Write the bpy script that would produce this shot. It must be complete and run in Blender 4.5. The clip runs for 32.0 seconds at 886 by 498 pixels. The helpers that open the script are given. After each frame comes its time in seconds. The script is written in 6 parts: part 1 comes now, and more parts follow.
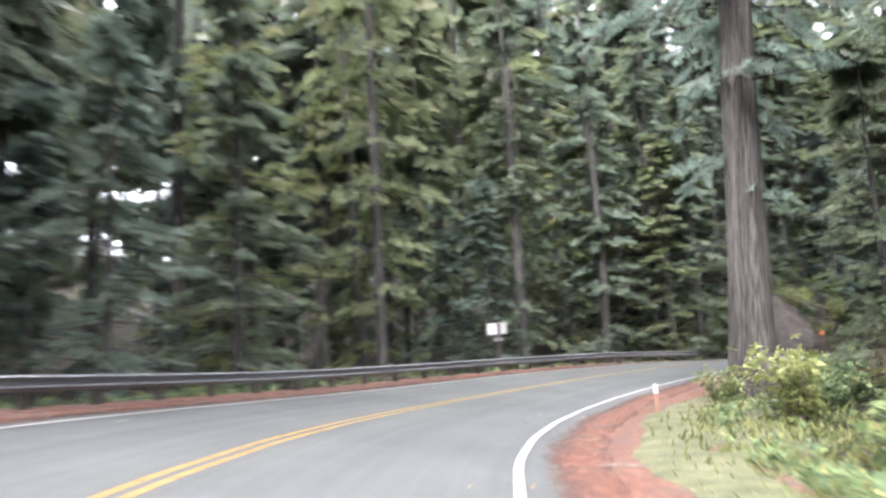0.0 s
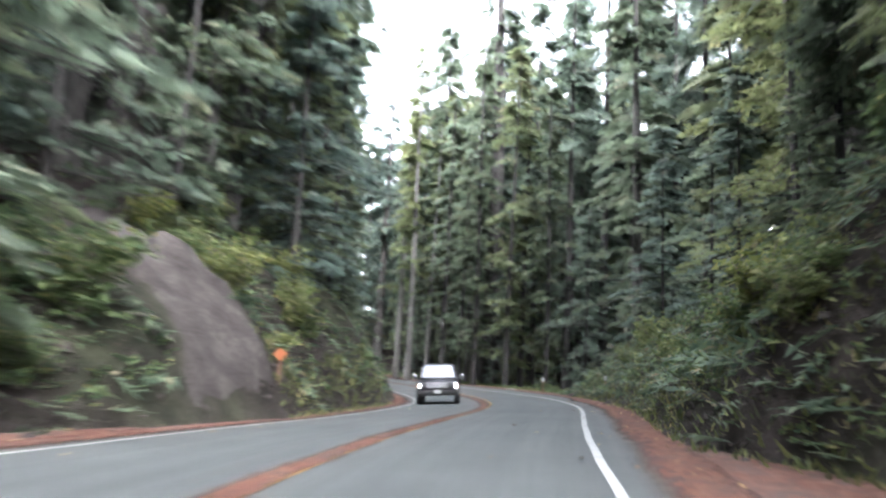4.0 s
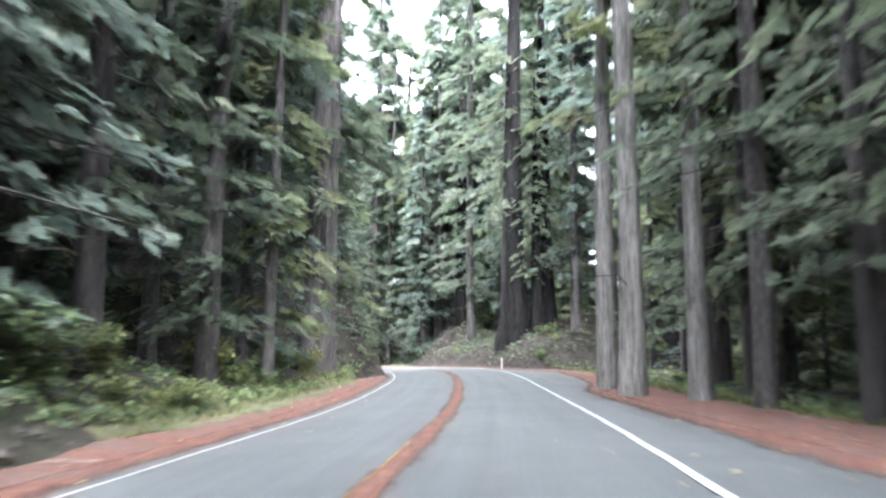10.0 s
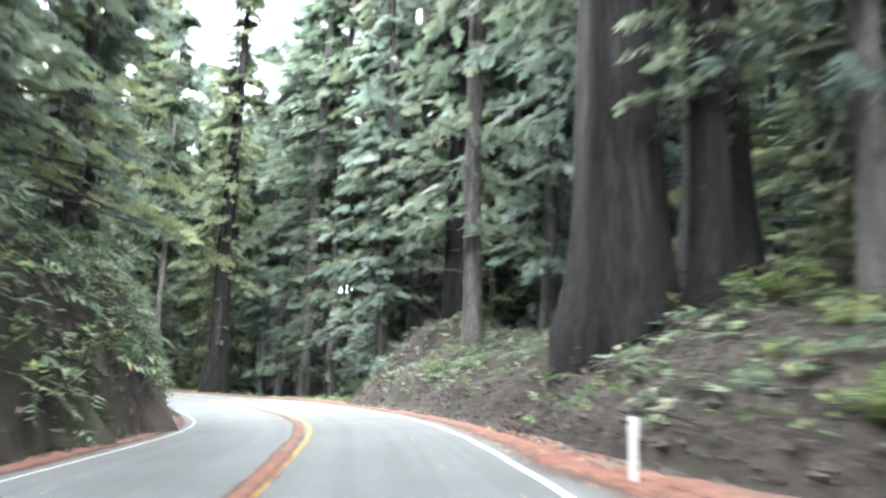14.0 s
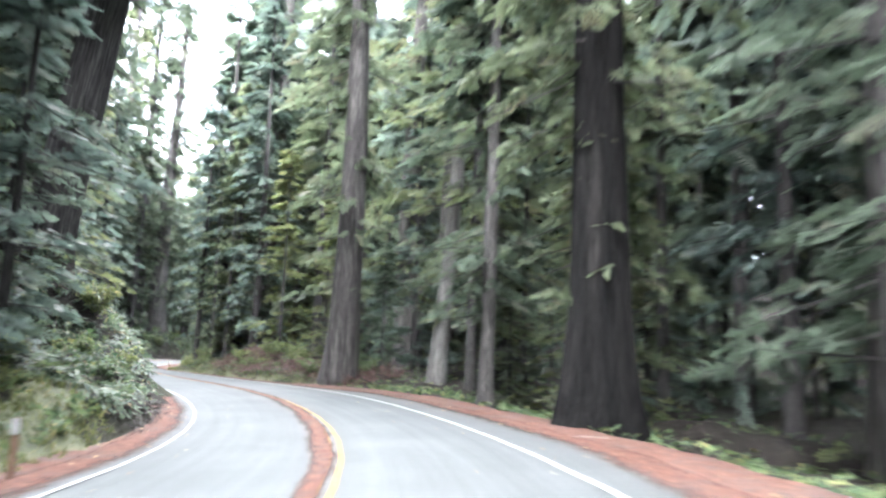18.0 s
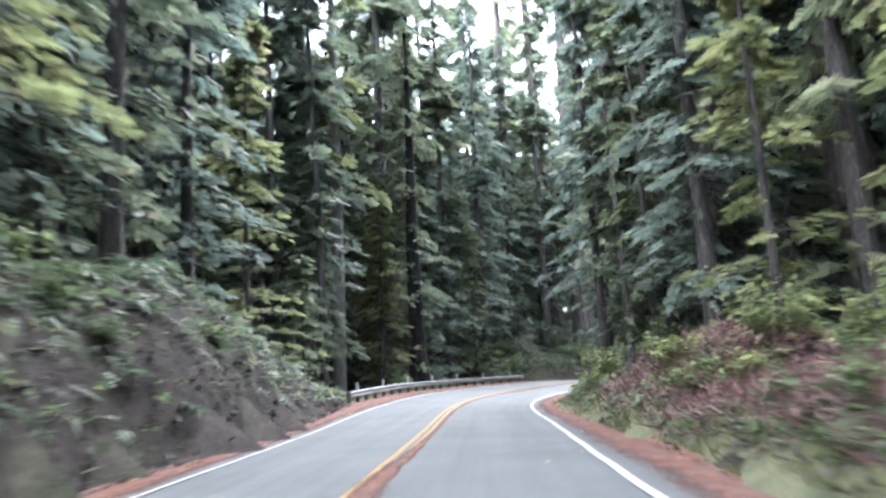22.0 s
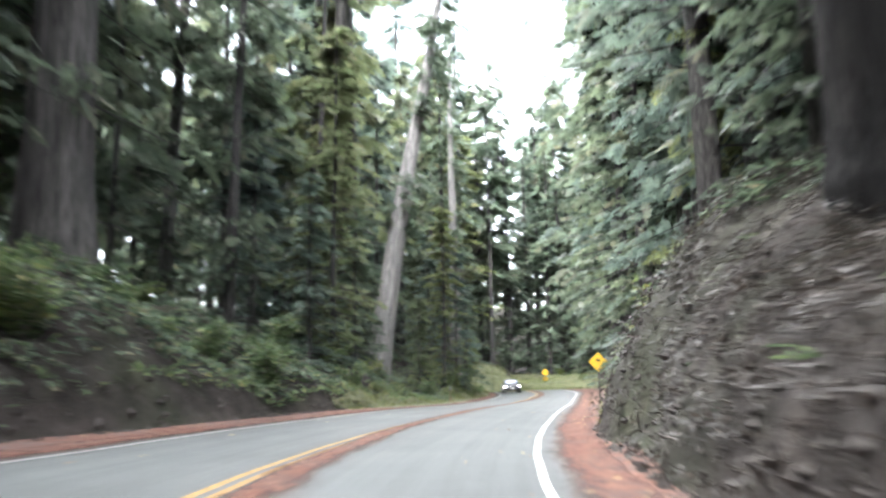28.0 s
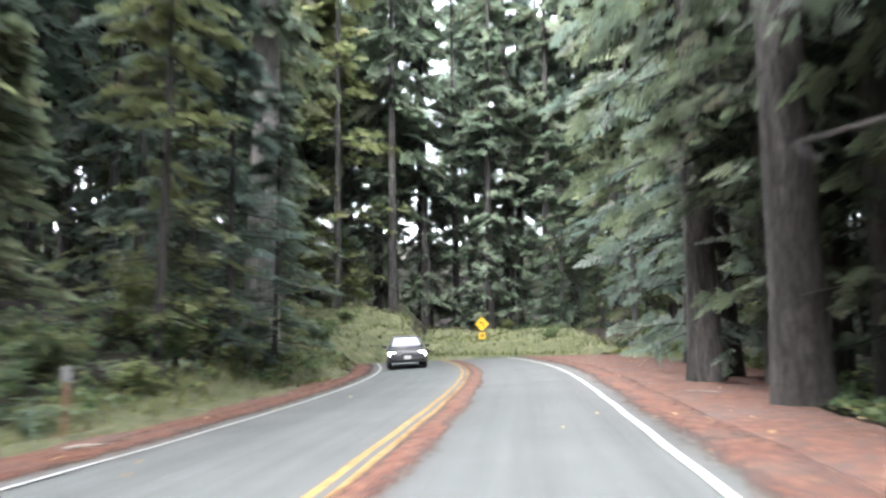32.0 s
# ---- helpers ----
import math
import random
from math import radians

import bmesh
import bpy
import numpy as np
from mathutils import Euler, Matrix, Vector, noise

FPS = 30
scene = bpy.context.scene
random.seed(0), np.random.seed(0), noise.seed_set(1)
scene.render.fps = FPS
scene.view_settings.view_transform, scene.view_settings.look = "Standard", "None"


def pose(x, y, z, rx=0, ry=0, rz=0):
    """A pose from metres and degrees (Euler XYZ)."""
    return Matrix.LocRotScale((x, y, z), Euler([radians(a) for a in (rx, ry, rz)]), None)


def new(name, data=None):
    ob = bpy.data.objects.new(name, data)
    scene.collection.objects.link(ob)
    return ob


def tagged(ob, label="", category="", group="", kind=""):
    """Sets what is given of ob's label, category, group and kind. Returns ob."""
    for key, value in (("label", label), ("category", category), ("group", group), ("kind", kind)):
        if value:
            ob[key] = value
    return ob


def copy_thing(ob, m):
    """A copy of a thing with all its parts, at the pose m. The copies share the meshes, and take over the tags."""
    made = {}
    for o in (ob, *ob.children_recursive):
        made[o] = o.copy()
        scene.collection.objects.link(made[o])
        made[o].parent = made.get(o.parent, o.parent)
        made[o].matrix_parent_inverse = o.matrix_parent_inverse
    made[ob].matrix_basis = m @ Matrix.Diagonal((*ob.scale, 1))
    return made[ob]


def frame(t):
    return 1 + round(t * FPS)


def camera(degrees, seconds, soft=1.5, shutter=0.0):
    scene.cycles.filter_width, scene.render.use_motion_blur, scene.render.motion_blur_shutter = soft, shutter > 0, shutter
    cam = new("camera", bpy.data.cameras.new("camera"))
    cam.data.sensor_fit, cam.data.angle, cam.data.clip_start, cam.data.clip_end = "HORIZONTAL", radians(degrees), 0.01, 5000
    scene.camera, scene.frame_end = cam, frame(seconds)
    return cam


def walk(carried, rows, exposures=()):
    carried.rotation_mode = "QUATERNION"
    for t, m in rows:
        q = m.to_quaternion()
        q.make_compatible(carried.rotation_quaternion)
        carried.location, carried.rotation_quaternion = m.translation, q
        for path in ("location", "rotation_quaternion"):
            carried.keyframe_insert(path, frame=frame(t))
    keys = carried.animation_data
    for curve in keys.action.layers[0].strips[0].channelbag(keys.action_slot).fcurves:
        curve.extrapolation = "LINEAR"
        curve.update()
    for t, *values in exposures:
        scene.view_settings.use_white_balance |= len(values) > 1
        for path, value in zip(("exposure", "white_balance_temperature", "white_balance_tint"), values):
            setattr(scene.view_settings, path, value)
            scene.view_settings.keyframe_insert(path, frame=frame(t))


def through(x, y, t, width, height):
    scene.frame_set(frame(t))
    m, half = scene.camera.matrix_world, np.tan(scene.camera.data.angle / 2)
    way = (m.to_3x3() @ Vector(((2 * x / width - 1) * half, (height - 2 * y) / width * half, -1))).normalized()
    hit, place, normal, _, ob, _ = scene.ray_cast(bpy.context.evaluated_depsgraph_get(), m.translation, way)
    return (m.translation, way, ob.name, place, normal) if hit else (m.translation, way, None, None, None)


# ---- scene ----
W = 3.62            # centre line to edge line
cam = camera(60.2, 32.0, soft=2.3, shutter=0.75)
PATH = [
    (0.0, 11.469, 11.643, 1.379, 98.77, 2.56, -0.28),
    (0.5, 11.164, 17.075, 1.436, 98.88, 1.42, -8.00),
    (1.0, 11.522, 22.441, 1.462, 98.33, 1.54, -15.64),
    (1.5, 12.534, 27.694, 1.505, 97.79, 0.38, -23.47),
    (2.0, 14.147, 32.723, 1.568, 98.04, -0.19, -28.87),
    (2.5, 16.440, 37.466, 1.704, 98.43, -0.40, -34.86),
    (3.0, 19.307, 41.947, 1.856, 98.26, -1.09, -39.86),
    (3.5, 22.665, 46.115, 2.073, 99.02, -2.32, -44.57),
    (4.0, 26.428, 49.939, 2.250, 99.46, -3.17, -48.14),
    (4.5, 30.515, 53.408, 2.423, 98.49, -5.14, -53.67),
    (5.0, 34.886, 56.606, 2.544, 98.24, -4.89, -55.49),
    (5.5, 39.461, 59.658, 2.607, 97.99, -4.63, -55.56),
    (6.0, 44.145, 62.694, 2.630, 97.73, -4.38, -53.95),
    (6.5, 48.846, 65.843, 2.628, 97.48, -4.13, -50.75),
    (7.0, 53.486, 69.234, 2.611, 96.35, -3.43, -44.30),
    (7.5, 58.034, 72.968, 2.586, 94.92, -3.49, -41.88),
    (8.0, 62.412, 77.049, 2.595, 96.48, -3.86, -39.23),
    (8.5, 66.578, 81.417, 2.592, 97.60, -3.18, -35.35),
    (9.0, 70.436, 86.081, 2.600, 97.91, -2.11, -32.16),
    (9.5, 74.009, 90.997, 2.610, 97.78, -0.97, -28.47),
    (10.0, 77.402, 96.111, 2.664, 98.55, -0.46, -25.98),
    (10.5, 80.701, 101.322, 2.723, 99.33, -0.31, -25.04),
    (11.0, 83.902, 106.602, 2.766, 99.62, 0.62, -24.61),
    (11.5, 87.027, 111.908, 2.789, 99.95, 0.52, -24.41),
    (12.0, 90.074, 117.230, 2.833, 99.68, 0.51, -24.21),
    (12.5, 93.036, 122.627, 2.925, 98.96, 0.98, -23.95),
    (13.0, 95.834, 128.110, 3.081, 99.01, 0.22, -25.52),
    (13.5, 98.440, 133.644, 3.271, 100.33, -1.40, -27.75),
    (14.0, 100.864, 139.249, 3.424, 100.23, -1.91, -25.31),
    (14.5, 103.105, 144.929, 3.525, 100.13, -2.41, -22.84),
    (15.0, 105.158, 150.677, 3.578, 100.03, -2.92, -20.33),
    (15.5, 107.016, 156.488, 3.586, 99.93, -3.42, -17.78),
    (16.0, 108.653, 162.354, 3.558, 100.59, -2.10, -14.91),
    (16.5, 109.942, 168.287, 3.524, 100.33, -1.93, -10.65),
    (17.0, 110.714, 174.311, 3.497, 99.71, -2.93, -2.38),
    (17.5, 111.003, 180.293, 3.506, 100.07, -3.22, 3.70),
    (18.0, 110.813, 186.198, 3.498, 99.52, -2.10, 9.11),
    (18.5, 110.141, 192.006, 3.472, 100.17, -1.74, 13.81),
    (19.0, 109.006, 197.705, 3.441, 99.24, -0.78, 20.01),
    (19.5, 107.395, 203.335, 3.463, 98.49, 0.14, 25.13),
    (20.0, 105.329, 208.876, 3.537, 99.45, 1.59, 29.42),
    (20.5, 102.781, 214.221, 3.679, 99.94, 1.35, 34.36),
    (21.0, 99.867, 219.387, 3.816, 100.16, 1.50, 39.06),
    (21.5, 96.567, 224.329, 3.929, 99.92, 1.95, 42.66),
    (22.0, 92.970, 229.027, 4.019, 100.74, 3.13, 43.35),
    (22.5, 89.196, 233.605, 4.099, 102.51, 2.08, 41.69),
    (23.0, 85.339, 238.273, 4.192, 102.63, 2.00, 39.81),
    (23.5, 81.407, 243.078, 4.308, 102.84, 2.33, 37.28),
    (24.0, 77.388, 247.934, 4.428, 102.79, 2.24, 36.13),
    (24.5, 73.331, 252.785, 4.552, 102.36, 2.62, 35.73),
    (25.0, 69.390, 257.860, 4.672, 102.16, 2.91, 32.89),
    (25.5, 65.664, 263.207, 4.788, 101.96, 3.20, 29.63),
    (26.0, 62.234, 268.812, 4.904, 101.76, 3.48, 25.93),
    (26.5, 59.177, 274.656, 5.022, 101.56, 3.77, 21.74),
    (27.0, 56.558, 280.706, 5.170, 99.25, 3.72, 16.75),
    (27.5, 54.417, 286.864, 5.406, 100.54, 3.01, 11.74),
    (28.0, 52.872, 293.072, 5.595, 100.29, 0.91, 6.64),
    (28.5, 51.876, 299.306, 5.772, 99.98, -1.52, 3.24),
    (29.0, 51.343, 305.480, 5.885, 100.18, -2.32, 0.97),
    (29.5, 51.220, 311.567, 5.951, 99.01, -3.07, -1.61),
    (30.0, 51.412, 317.561, 5.979, 99.28, -2.19, -3.11),
    (30.5, 51.755, 323.478, 5.994, 98.58, -2.22, -1.30),
    (31.0, 52.181, 329.361, 5.990, 99.33, -0.11, -0.25),
    (31.5, 52.725, 335.097, 5.959, 97.99, 0.39, 1.41),
    (32.0, 53.306, 340.706, 5.946, 97.13, 0.79, 1.71),
]

walk(cam, [(t, pose(x, y, z, a, b, c)) for t, x, y, z, a, b, c in PATH],
     [(0.0, 3.92, 6250, 18), (2.6, 3.72, 5850, 15), (4.0, 4.07, 6000, 14), (7.0, 4.67, 6100, 21), (10.0, 4.62, 5850, 15),
      (12.0, 4.45, 5880, 10), (13.0, 4.6, 5900, 8), (16.0, 4.57, 6100, 12), (19.0, 4.57, 5800, 13), (20.5, 4.37, 5850, 21), (23.0, 4.62, 5550, 9),
      (24.5, 4.72, 5400, 6), (27.0, 4.44, 5800, 6), (28.2, 4.16, 6100, 13), (30.0, 4.26, 5700, 18), (32.0, 4.12, 6150, 13)])

# ---- overcast sky and light ----
world = bpy.data.worlds.new("overcast_sky")
scene.world = world
world.use_nodes = True
wn, wl = world.node_tree.nodes, world.node_tree.links
sky = wn.new("ShaderNodeTexSky")
sky.sky_type, sky.sun_disc = "NISHITA", False
sky.sun_elevation, sky.sun_rotation = radians(48), radians(200)
sky.air_density, sky.dust_density, sky.ozone_density = 1.0, 4.0, 1.0
grey = wn.new("ShaderNodeHueSaturation")
grey.inputs["Saturation"].default_value = 0.22
wl.new(sky.outputs["Color"], grey.inputs["Color"])
wl.new(grey.outputs["Color"], wn["Background"].inputs["Color"])
wn["Background"].inputs["Strength"].default_value = 0.15
sun = new("sun", bpy.data.lights.new("sun", "SUN"))
sun.data.energy, sun.data.angle, sun.data.color = 1.2, radians(25), (1.0, 0.97, 0.93)
sun.rotation_euler = (radians(42), 0, radians(200))


# ---- materials ----
def material(name, rough=0.8, spec=0.3):
    m = bpy.data.materials.new(name)
    m.use_nodes = True
    b = m.node_tree.nodes["Principled BSDF"]
    b.inputs["Roughness"].default_value = rough
    b.inputs["Specular IOR Level"].default_value = spec
    return m, m.node_tree.nodes, m.node_tree.links, b


def noise_node(n, l, scale, detail=4.0, rough=0.6, stretch=None, coords="Object"):
    tc = n.new("ShaderNodeTexCoord")
    t = n.new("ShaderNodeTexNoise")
    t.inputs["Scale"].default_value, t.inputs["Detail"].default_value, t.inputs["Roughness"].default_value = scale, detail, rough
    if stretch:
        mp = n.new("ShaderNodeMapping")
        mp.inputs["Scale"].default_value = stretch
        l.new(tc.outputs[coords], mp.inputs["Vector"])
        l.new(mp.outputs["Vector"], t.inputs["Vector"])
    else:
        l.new(tc.outputs[coords], t.inputs["Vector"])
    return t.outputs["Fac"]


def ramp(n, l, fac, stops):
    r = n.new("ShaderNodeValToRGB")
    while len(r.color_ramp.elements) < len(stops):
        r.color_ramp.elements.new(0.5)
    for e, (p, c) in zip(r.color_ramp.elements, stops):
        e.position, e.color = p, (*c, 1)
    l.new(fac, r.inputs["Fac"])
    return r.outputs["Color"]


def mix(n, l, fac, a, b, kind="MIX"):
    m = n.new("ShaderNodeMix")
    m.data_type, m.blend_type = "RGBA", kind
    for sock, val in ((m.inputs[0], fac), (m.inputs[6], a), (m.inputs[7], b)):
        if isinstance(val, (int, float)):
            sock.default_value = val
        elif isinstance(val, tuple):
            sock.default_value = (*val, 1)
        else:
            l.new(val, sock)
    return m.outputs[2]


def bump(n, l, b, fac, strength, distance):
    k = n.new("ShaderNodeBump")
    k.inputs["Strength"].default_value, k.inputs["Distance"].default_value = strength, distance
    l.new(fac, k.inputs["Height"])
    l.new(k.outputs["Normal"], b.inputs["Normal"])


def surface(name, stops, scale, rough=0.85, spec=0.25, fine=None, stretch=None, relief=0.4, depth=0.02, coords="Object", vary=0.0, ridge=(0.62, 1.25)):
    """Two scales of noise over a colour ramp, with relief."""
    m, n, l, b = material(name, rough, spec)
    big = noise_node(n, l, scale, 4, 0.6, stretch, coords)
    small = noise_node(n, l, fine or scale * 9, 5, 0.7, stretch, coords)
    c = ramp(n, l, big, stops)
    dark = ramp(n, l, small, [(0.36, (ridge[0],) * 3), (0.64, (ridge[1],) * 3)])
    c = mix(n, l, 1.0, c, dark, "MULTIPLY")
    if vary:
        o = n.new("ShaderNodeObjectInfo")
        tone = ramp(n, l, o.outputs["Random"], [(0.0, (1 - vary,) * 3), (1.0, (1 + vary,) * 3)])
        c = mix(n, l, 1.0, c, tone, "MULTIPLY")
    l.new(c, b.inputs["Base Color"])
    bump(n, l, b, small, relief, depth)
    return m


def plain(name, colour, rough=0.5, metal=0.0, wear=0.12):
    m, n, l, b = material(name, rough, 0.4)
    b.inputs["Metallic"].default_value = metal
    f = noise_node(n, l, 14.0, 4, 0.65)
    lo, hi = tuple(c * (1 - wear) for c in colour), tuple(min(1, c * (1 + wear)) for c in colour)
    l.new(ramp(n, l, f, [(0.35, lo), (0.65, hi)]), b.inputs["Base Color"])
    return m


def bough(n, l, twigs):
    """A flat bough of twigs: side twigs swept forward from a spine, of uneven length, fringed with needles."""
    def op(kind, a, b=0.0):
        k = n.new("ShaderNodeMath")
        k.operation = kind
        for sock, val in ((k.inputs[0], a), (k.inputs[1], b)):
            if isinstance(val, (int, float)):
                sock.default_value = val
            else:
                l.new(val, sock)
        return k.outputs[0]

    def speckle(x, y):
        v, t = n.new("ShaderNodeCombineXYZ"), n.new("ShaderNodeTexNoise")
        l.new(x, v.inputs["X"])
        l.new(y, v.inputs["Y"])
        l.new(own, v.inputs["Z"])
        t.inputs["Scale"].default_value, t.inputs["Detail"].default_value = 1.0, 1.0
        l.new(v.outputs["Vector"], t.inputs["Vector"])
        return t.outputs["Fac"]
    tc, sp, g = n.new("ShaderNodeTexCoord"), n.new("ShaderNodeSeparateXYZ"), n.new("ShaderNodeNewGeometry")
    l.new(tc.outputs["UV"], sp.inputs["Vector"])
    x, y = sp.outputs["X"], sp.outputs["Y"]
    own = op("MULTIPLY", g.outputs["Random Per Island"], 91.0)
    across = op("MULTIPLY", op("ABSOLUTE", op("SUBTRACT", x, 0.5)), 2.0)
    other = op("MULTIPLY", op("GREATER_THAN", x, 0.5), 0.5)
    row = op("ADD", op("ADD", op("MULTIPLY", op("SUBTRACT", y, op("MULTIPLY", across, 0.34)), float(twigs)), other), own)
    each = speckle(op("FLOOR", row), op("MULTIPLY", other, 9.0))
    fine = speckle(op("MULTIPLY", x, twigs * 2.6), op("MULTIPLY", y, twigs * 4.5))
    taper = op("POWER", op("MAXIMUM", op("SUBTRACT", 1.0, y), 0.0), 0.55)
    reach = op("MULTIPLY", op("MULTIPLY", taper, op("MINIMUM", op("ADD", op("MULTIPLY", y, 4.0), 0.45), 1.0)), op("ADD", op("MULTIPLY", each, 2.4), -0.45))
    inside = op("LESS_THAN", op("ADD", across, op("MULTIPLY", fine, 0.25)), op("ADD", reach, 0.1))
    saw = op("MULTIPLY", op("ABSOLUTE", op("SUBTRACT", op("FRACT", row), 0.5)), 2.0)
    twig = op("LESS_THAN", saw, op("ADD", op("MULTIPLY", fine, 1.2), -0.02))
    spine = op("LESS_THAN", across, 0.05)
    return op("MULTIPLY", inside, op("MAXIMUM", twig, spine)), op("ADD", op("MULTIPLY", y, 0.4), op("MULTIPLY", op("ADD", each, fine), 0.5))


def foliage(name, dark, light, dry, through=0.42, twigs=0):
    """Leaf green that varies plant by plant and leaf by leaf, and lets some light through."""
    m, n, l, b = material(name, 0.62, 0.22)
    o, g = n.new("ShaderNodeObjectInfo"), n.new("ShaderNodeNewGeometry")
    leaf = ramp(n, l, g.outputs["Random Per Island"], [(0.0, dark), (0.85, light), (1.0, dry)])
    plant = ramp(n, l, o.outputs["Random"], [(0.0, (0.87, 0.91, 0.95)), (0.5, (1.0, 1.0, 1.0)), (1.0, (1.12, 1.08, 0.92))])
    c = mix(n, l, 1.0, leaf, plant, "MULTIPLY")
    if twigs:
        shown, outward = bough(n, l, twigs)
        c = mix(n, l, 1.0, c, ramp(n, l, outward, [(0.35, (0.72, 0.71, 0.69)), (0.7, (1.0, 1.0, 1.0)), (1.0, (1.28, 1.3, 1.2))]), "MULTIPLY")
    l.new(c, b.inputs["Base Color"])
    tr, ms = n.new("ShaderNodeBsdfTranslucent"), n.new("ShaderNodeMixShader")
    l.new(c, tr.inputs["Color"])
    ms.inputs["Fac"].default_value = through
    l.new(b.outputs["BSDF"], ms.inputs[1])
    l.new(tr.outputs["BSDF"], ms.inputs[2])
    if twigs:
        clear_, cut = n.new("ShaderNodeBsdfTransparent"), n.new("ShaderNodeMixShader")
        l.new(shown, cut.inputs["Fac"])
        l.new(clear_.outputs["BSDF"], cut.inputs[1])
        l.new(ms.outputs["Shader"], cut.inputs[2])
        ms = cut
    l.new(ms.outputs["Shader"], n["Material Output"].inputs["Surface"])
    return m


M_BARK = surface("redwood_bark", [(0.3, (0.034, 0.031, 0.028)), (0.5, (0.066, 0.061, 0.056)), (0.7, (0.112, 0.104, 0.096))], 3.0,
                 fine=13, stretch=(1, 1, 0.07), relief=1.0, depth=0.12, vary=0.3, ridge=(0.35, 1.45))
M_BARK_BURNT = surface("burnt_bark", [(0.3, (0.006, 0.006, 0.006)), (0.55, (0.013, 0.0125, 0.012)), (0.8, (0.038, 0.035, 0.033))], 2.0,
                       fine=12, spec=0.08, stretch=(1, 1, 0.07), relief=1.0, depth=0.12, ridge=(0.35, 1.5))
M_BARK_DARK = surface("fir_bark", [(0.3, (0.03, 0.028, 0.026)), (0.55, (0.057, 0.054, 0.05)), (0.75, (0.095, 0.09, 0.084))], 4.0,
                      fine=18, stretch=(1, 1, 0.16), relief=1.0, depth=0.07, vary=0.3, ridge=(0.4, 1.4))
M_BARK_PALE = surface("pale_bark", [(0.3, (0.082, 0.08, 0.073)), (0.55, (0.138, 0.135, 0.124)), (0.75, (0.205, 0.2, 0.186))], 3.0,
                      fine=13, stretch=(1, 1, 0.1), relief=1.0, depth=0.09, vary=0.15, ridge=(0.5, 1.3))
M_BARK_GREY = surface("weathered_grey_bark", [(0.3, (0.14, 0.135, 0.127)), (0.55, (0.225, 0.217, 0.205)), (0.75, (0.32, 0.31, 0.293))], 2.5,
                      fine=12, stretch=(1, 1, 0.08), relief=1.0, depth=0.1, ridge=(0.5, 1.3))
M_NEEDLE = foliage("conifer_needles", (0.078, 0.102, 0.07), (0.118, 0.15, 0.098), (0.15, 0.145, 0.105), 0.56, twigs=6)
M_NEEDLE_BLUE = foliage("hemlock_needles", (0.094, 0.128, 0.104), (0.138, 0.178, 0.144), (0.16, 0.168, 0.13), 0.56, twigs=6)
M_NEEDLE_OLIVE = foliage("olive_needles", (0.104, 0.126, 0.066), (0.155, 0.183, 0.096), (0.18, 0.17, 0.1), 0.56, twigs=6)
# Paler copies of the roadside needles, with distance haze put into the colour.
M_BACK_HAZED = [foliage("hazed_back_needles", (0.098, 0.132, 0.106), (0.142, 0.182, 0.145), (0.165, 0.17, 0.13), 0.56, twigs=8),
          foliage("hazed_back_needles_green", (0.092, 0.122, 0.084), (0.138, 0.172, 0.118), (0.165, 0.16, 0.12), 0.56, twigs=8),
          foliage("hazed_back_needles_olive", (0.112, 0.136, 0.08), (0.165, 0.192, 0.112), (0.19, 0.18, 0.115), 0.56, twigs=8)]
M_SHRUB = foliage("shrub_leaves", (0.045, 0.08, 0.04), (0.14, 0.185, 0.08), (0.24, 0.22, 0.09))
M_YELLOW = foliage("turning_leaves", (0.09, 0.115, 0.045), (0.22, 0.25, 0.105), (0.32, 0.305, 0.15), 0.45)
M_FERN = foliage("fern_fronds", (0.05, 0.08, 0.052), (0.125, 0.165, 0.098), (0.22, 0.18, 0.11), 0.4)
M_GRASS = foliage("grass_blades", (0.06, 0.08, 0.032), (0.14, 0.155, 0.065), (0.23, 0.2, 0.105), 0.4)
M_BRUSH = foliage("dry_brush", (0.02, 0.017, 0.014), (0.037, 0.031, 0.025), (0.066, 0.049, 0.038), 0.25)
M_LEAF = foliage("fallen_leaf", (0.1, 0.055, 0.025), (0.26, 0.18, 0.07), (0.36, 0.3, 0.16), 0.2)
M_PALEWOOD = surface("barkless_wood", [(0.3, (0.24, 0.22, 0.19)), (0.7, (0.4, 0.37, 0.33))], 6.0, stretch=(0.2, 1, 1))
M_CLOD = surface("clods_and_stones", [(0.3, (0.026, 0.022, 0.019)), (0.55, (0.052, 0.045, 0.039)), (0.75, (0.095, 0.083, 0.073))], 2.3, fine=20, relief=0.7, depth=0.02)
M_EARTH = surface("bare_earth", [(0.3, (0.032, 0.028, 0.026)), (0.5, (0.06, 0.053, 0.049)), (0.7, (0.1, 0.089, 0.082))], 0.9, rough=0.95, spec=0.1, fine=14, relief=0.9, depth=0.08)
M_TWIG = foliage("dry_twigs", (0.07, 0.04, 0.035), (0.17, 0.095, 0.082), (0.25, 0.15, 0.13), 0.2)
M_TURF = surface("verge_turf", [(0.3, (0.045, 0.052, 0.024)), (0.5, (0.08, 0.088, 0.042)), (0.7, (0.125, 0.118, 0.065))], 1.6, fine=22, relief=0.8, depth=0.05)
M_STICK = surface("dead_sticks", [(0.3, (0.1, 0.085, 0.07)), (0.7, (0.26, 0.23, 0.2))], 8.0)


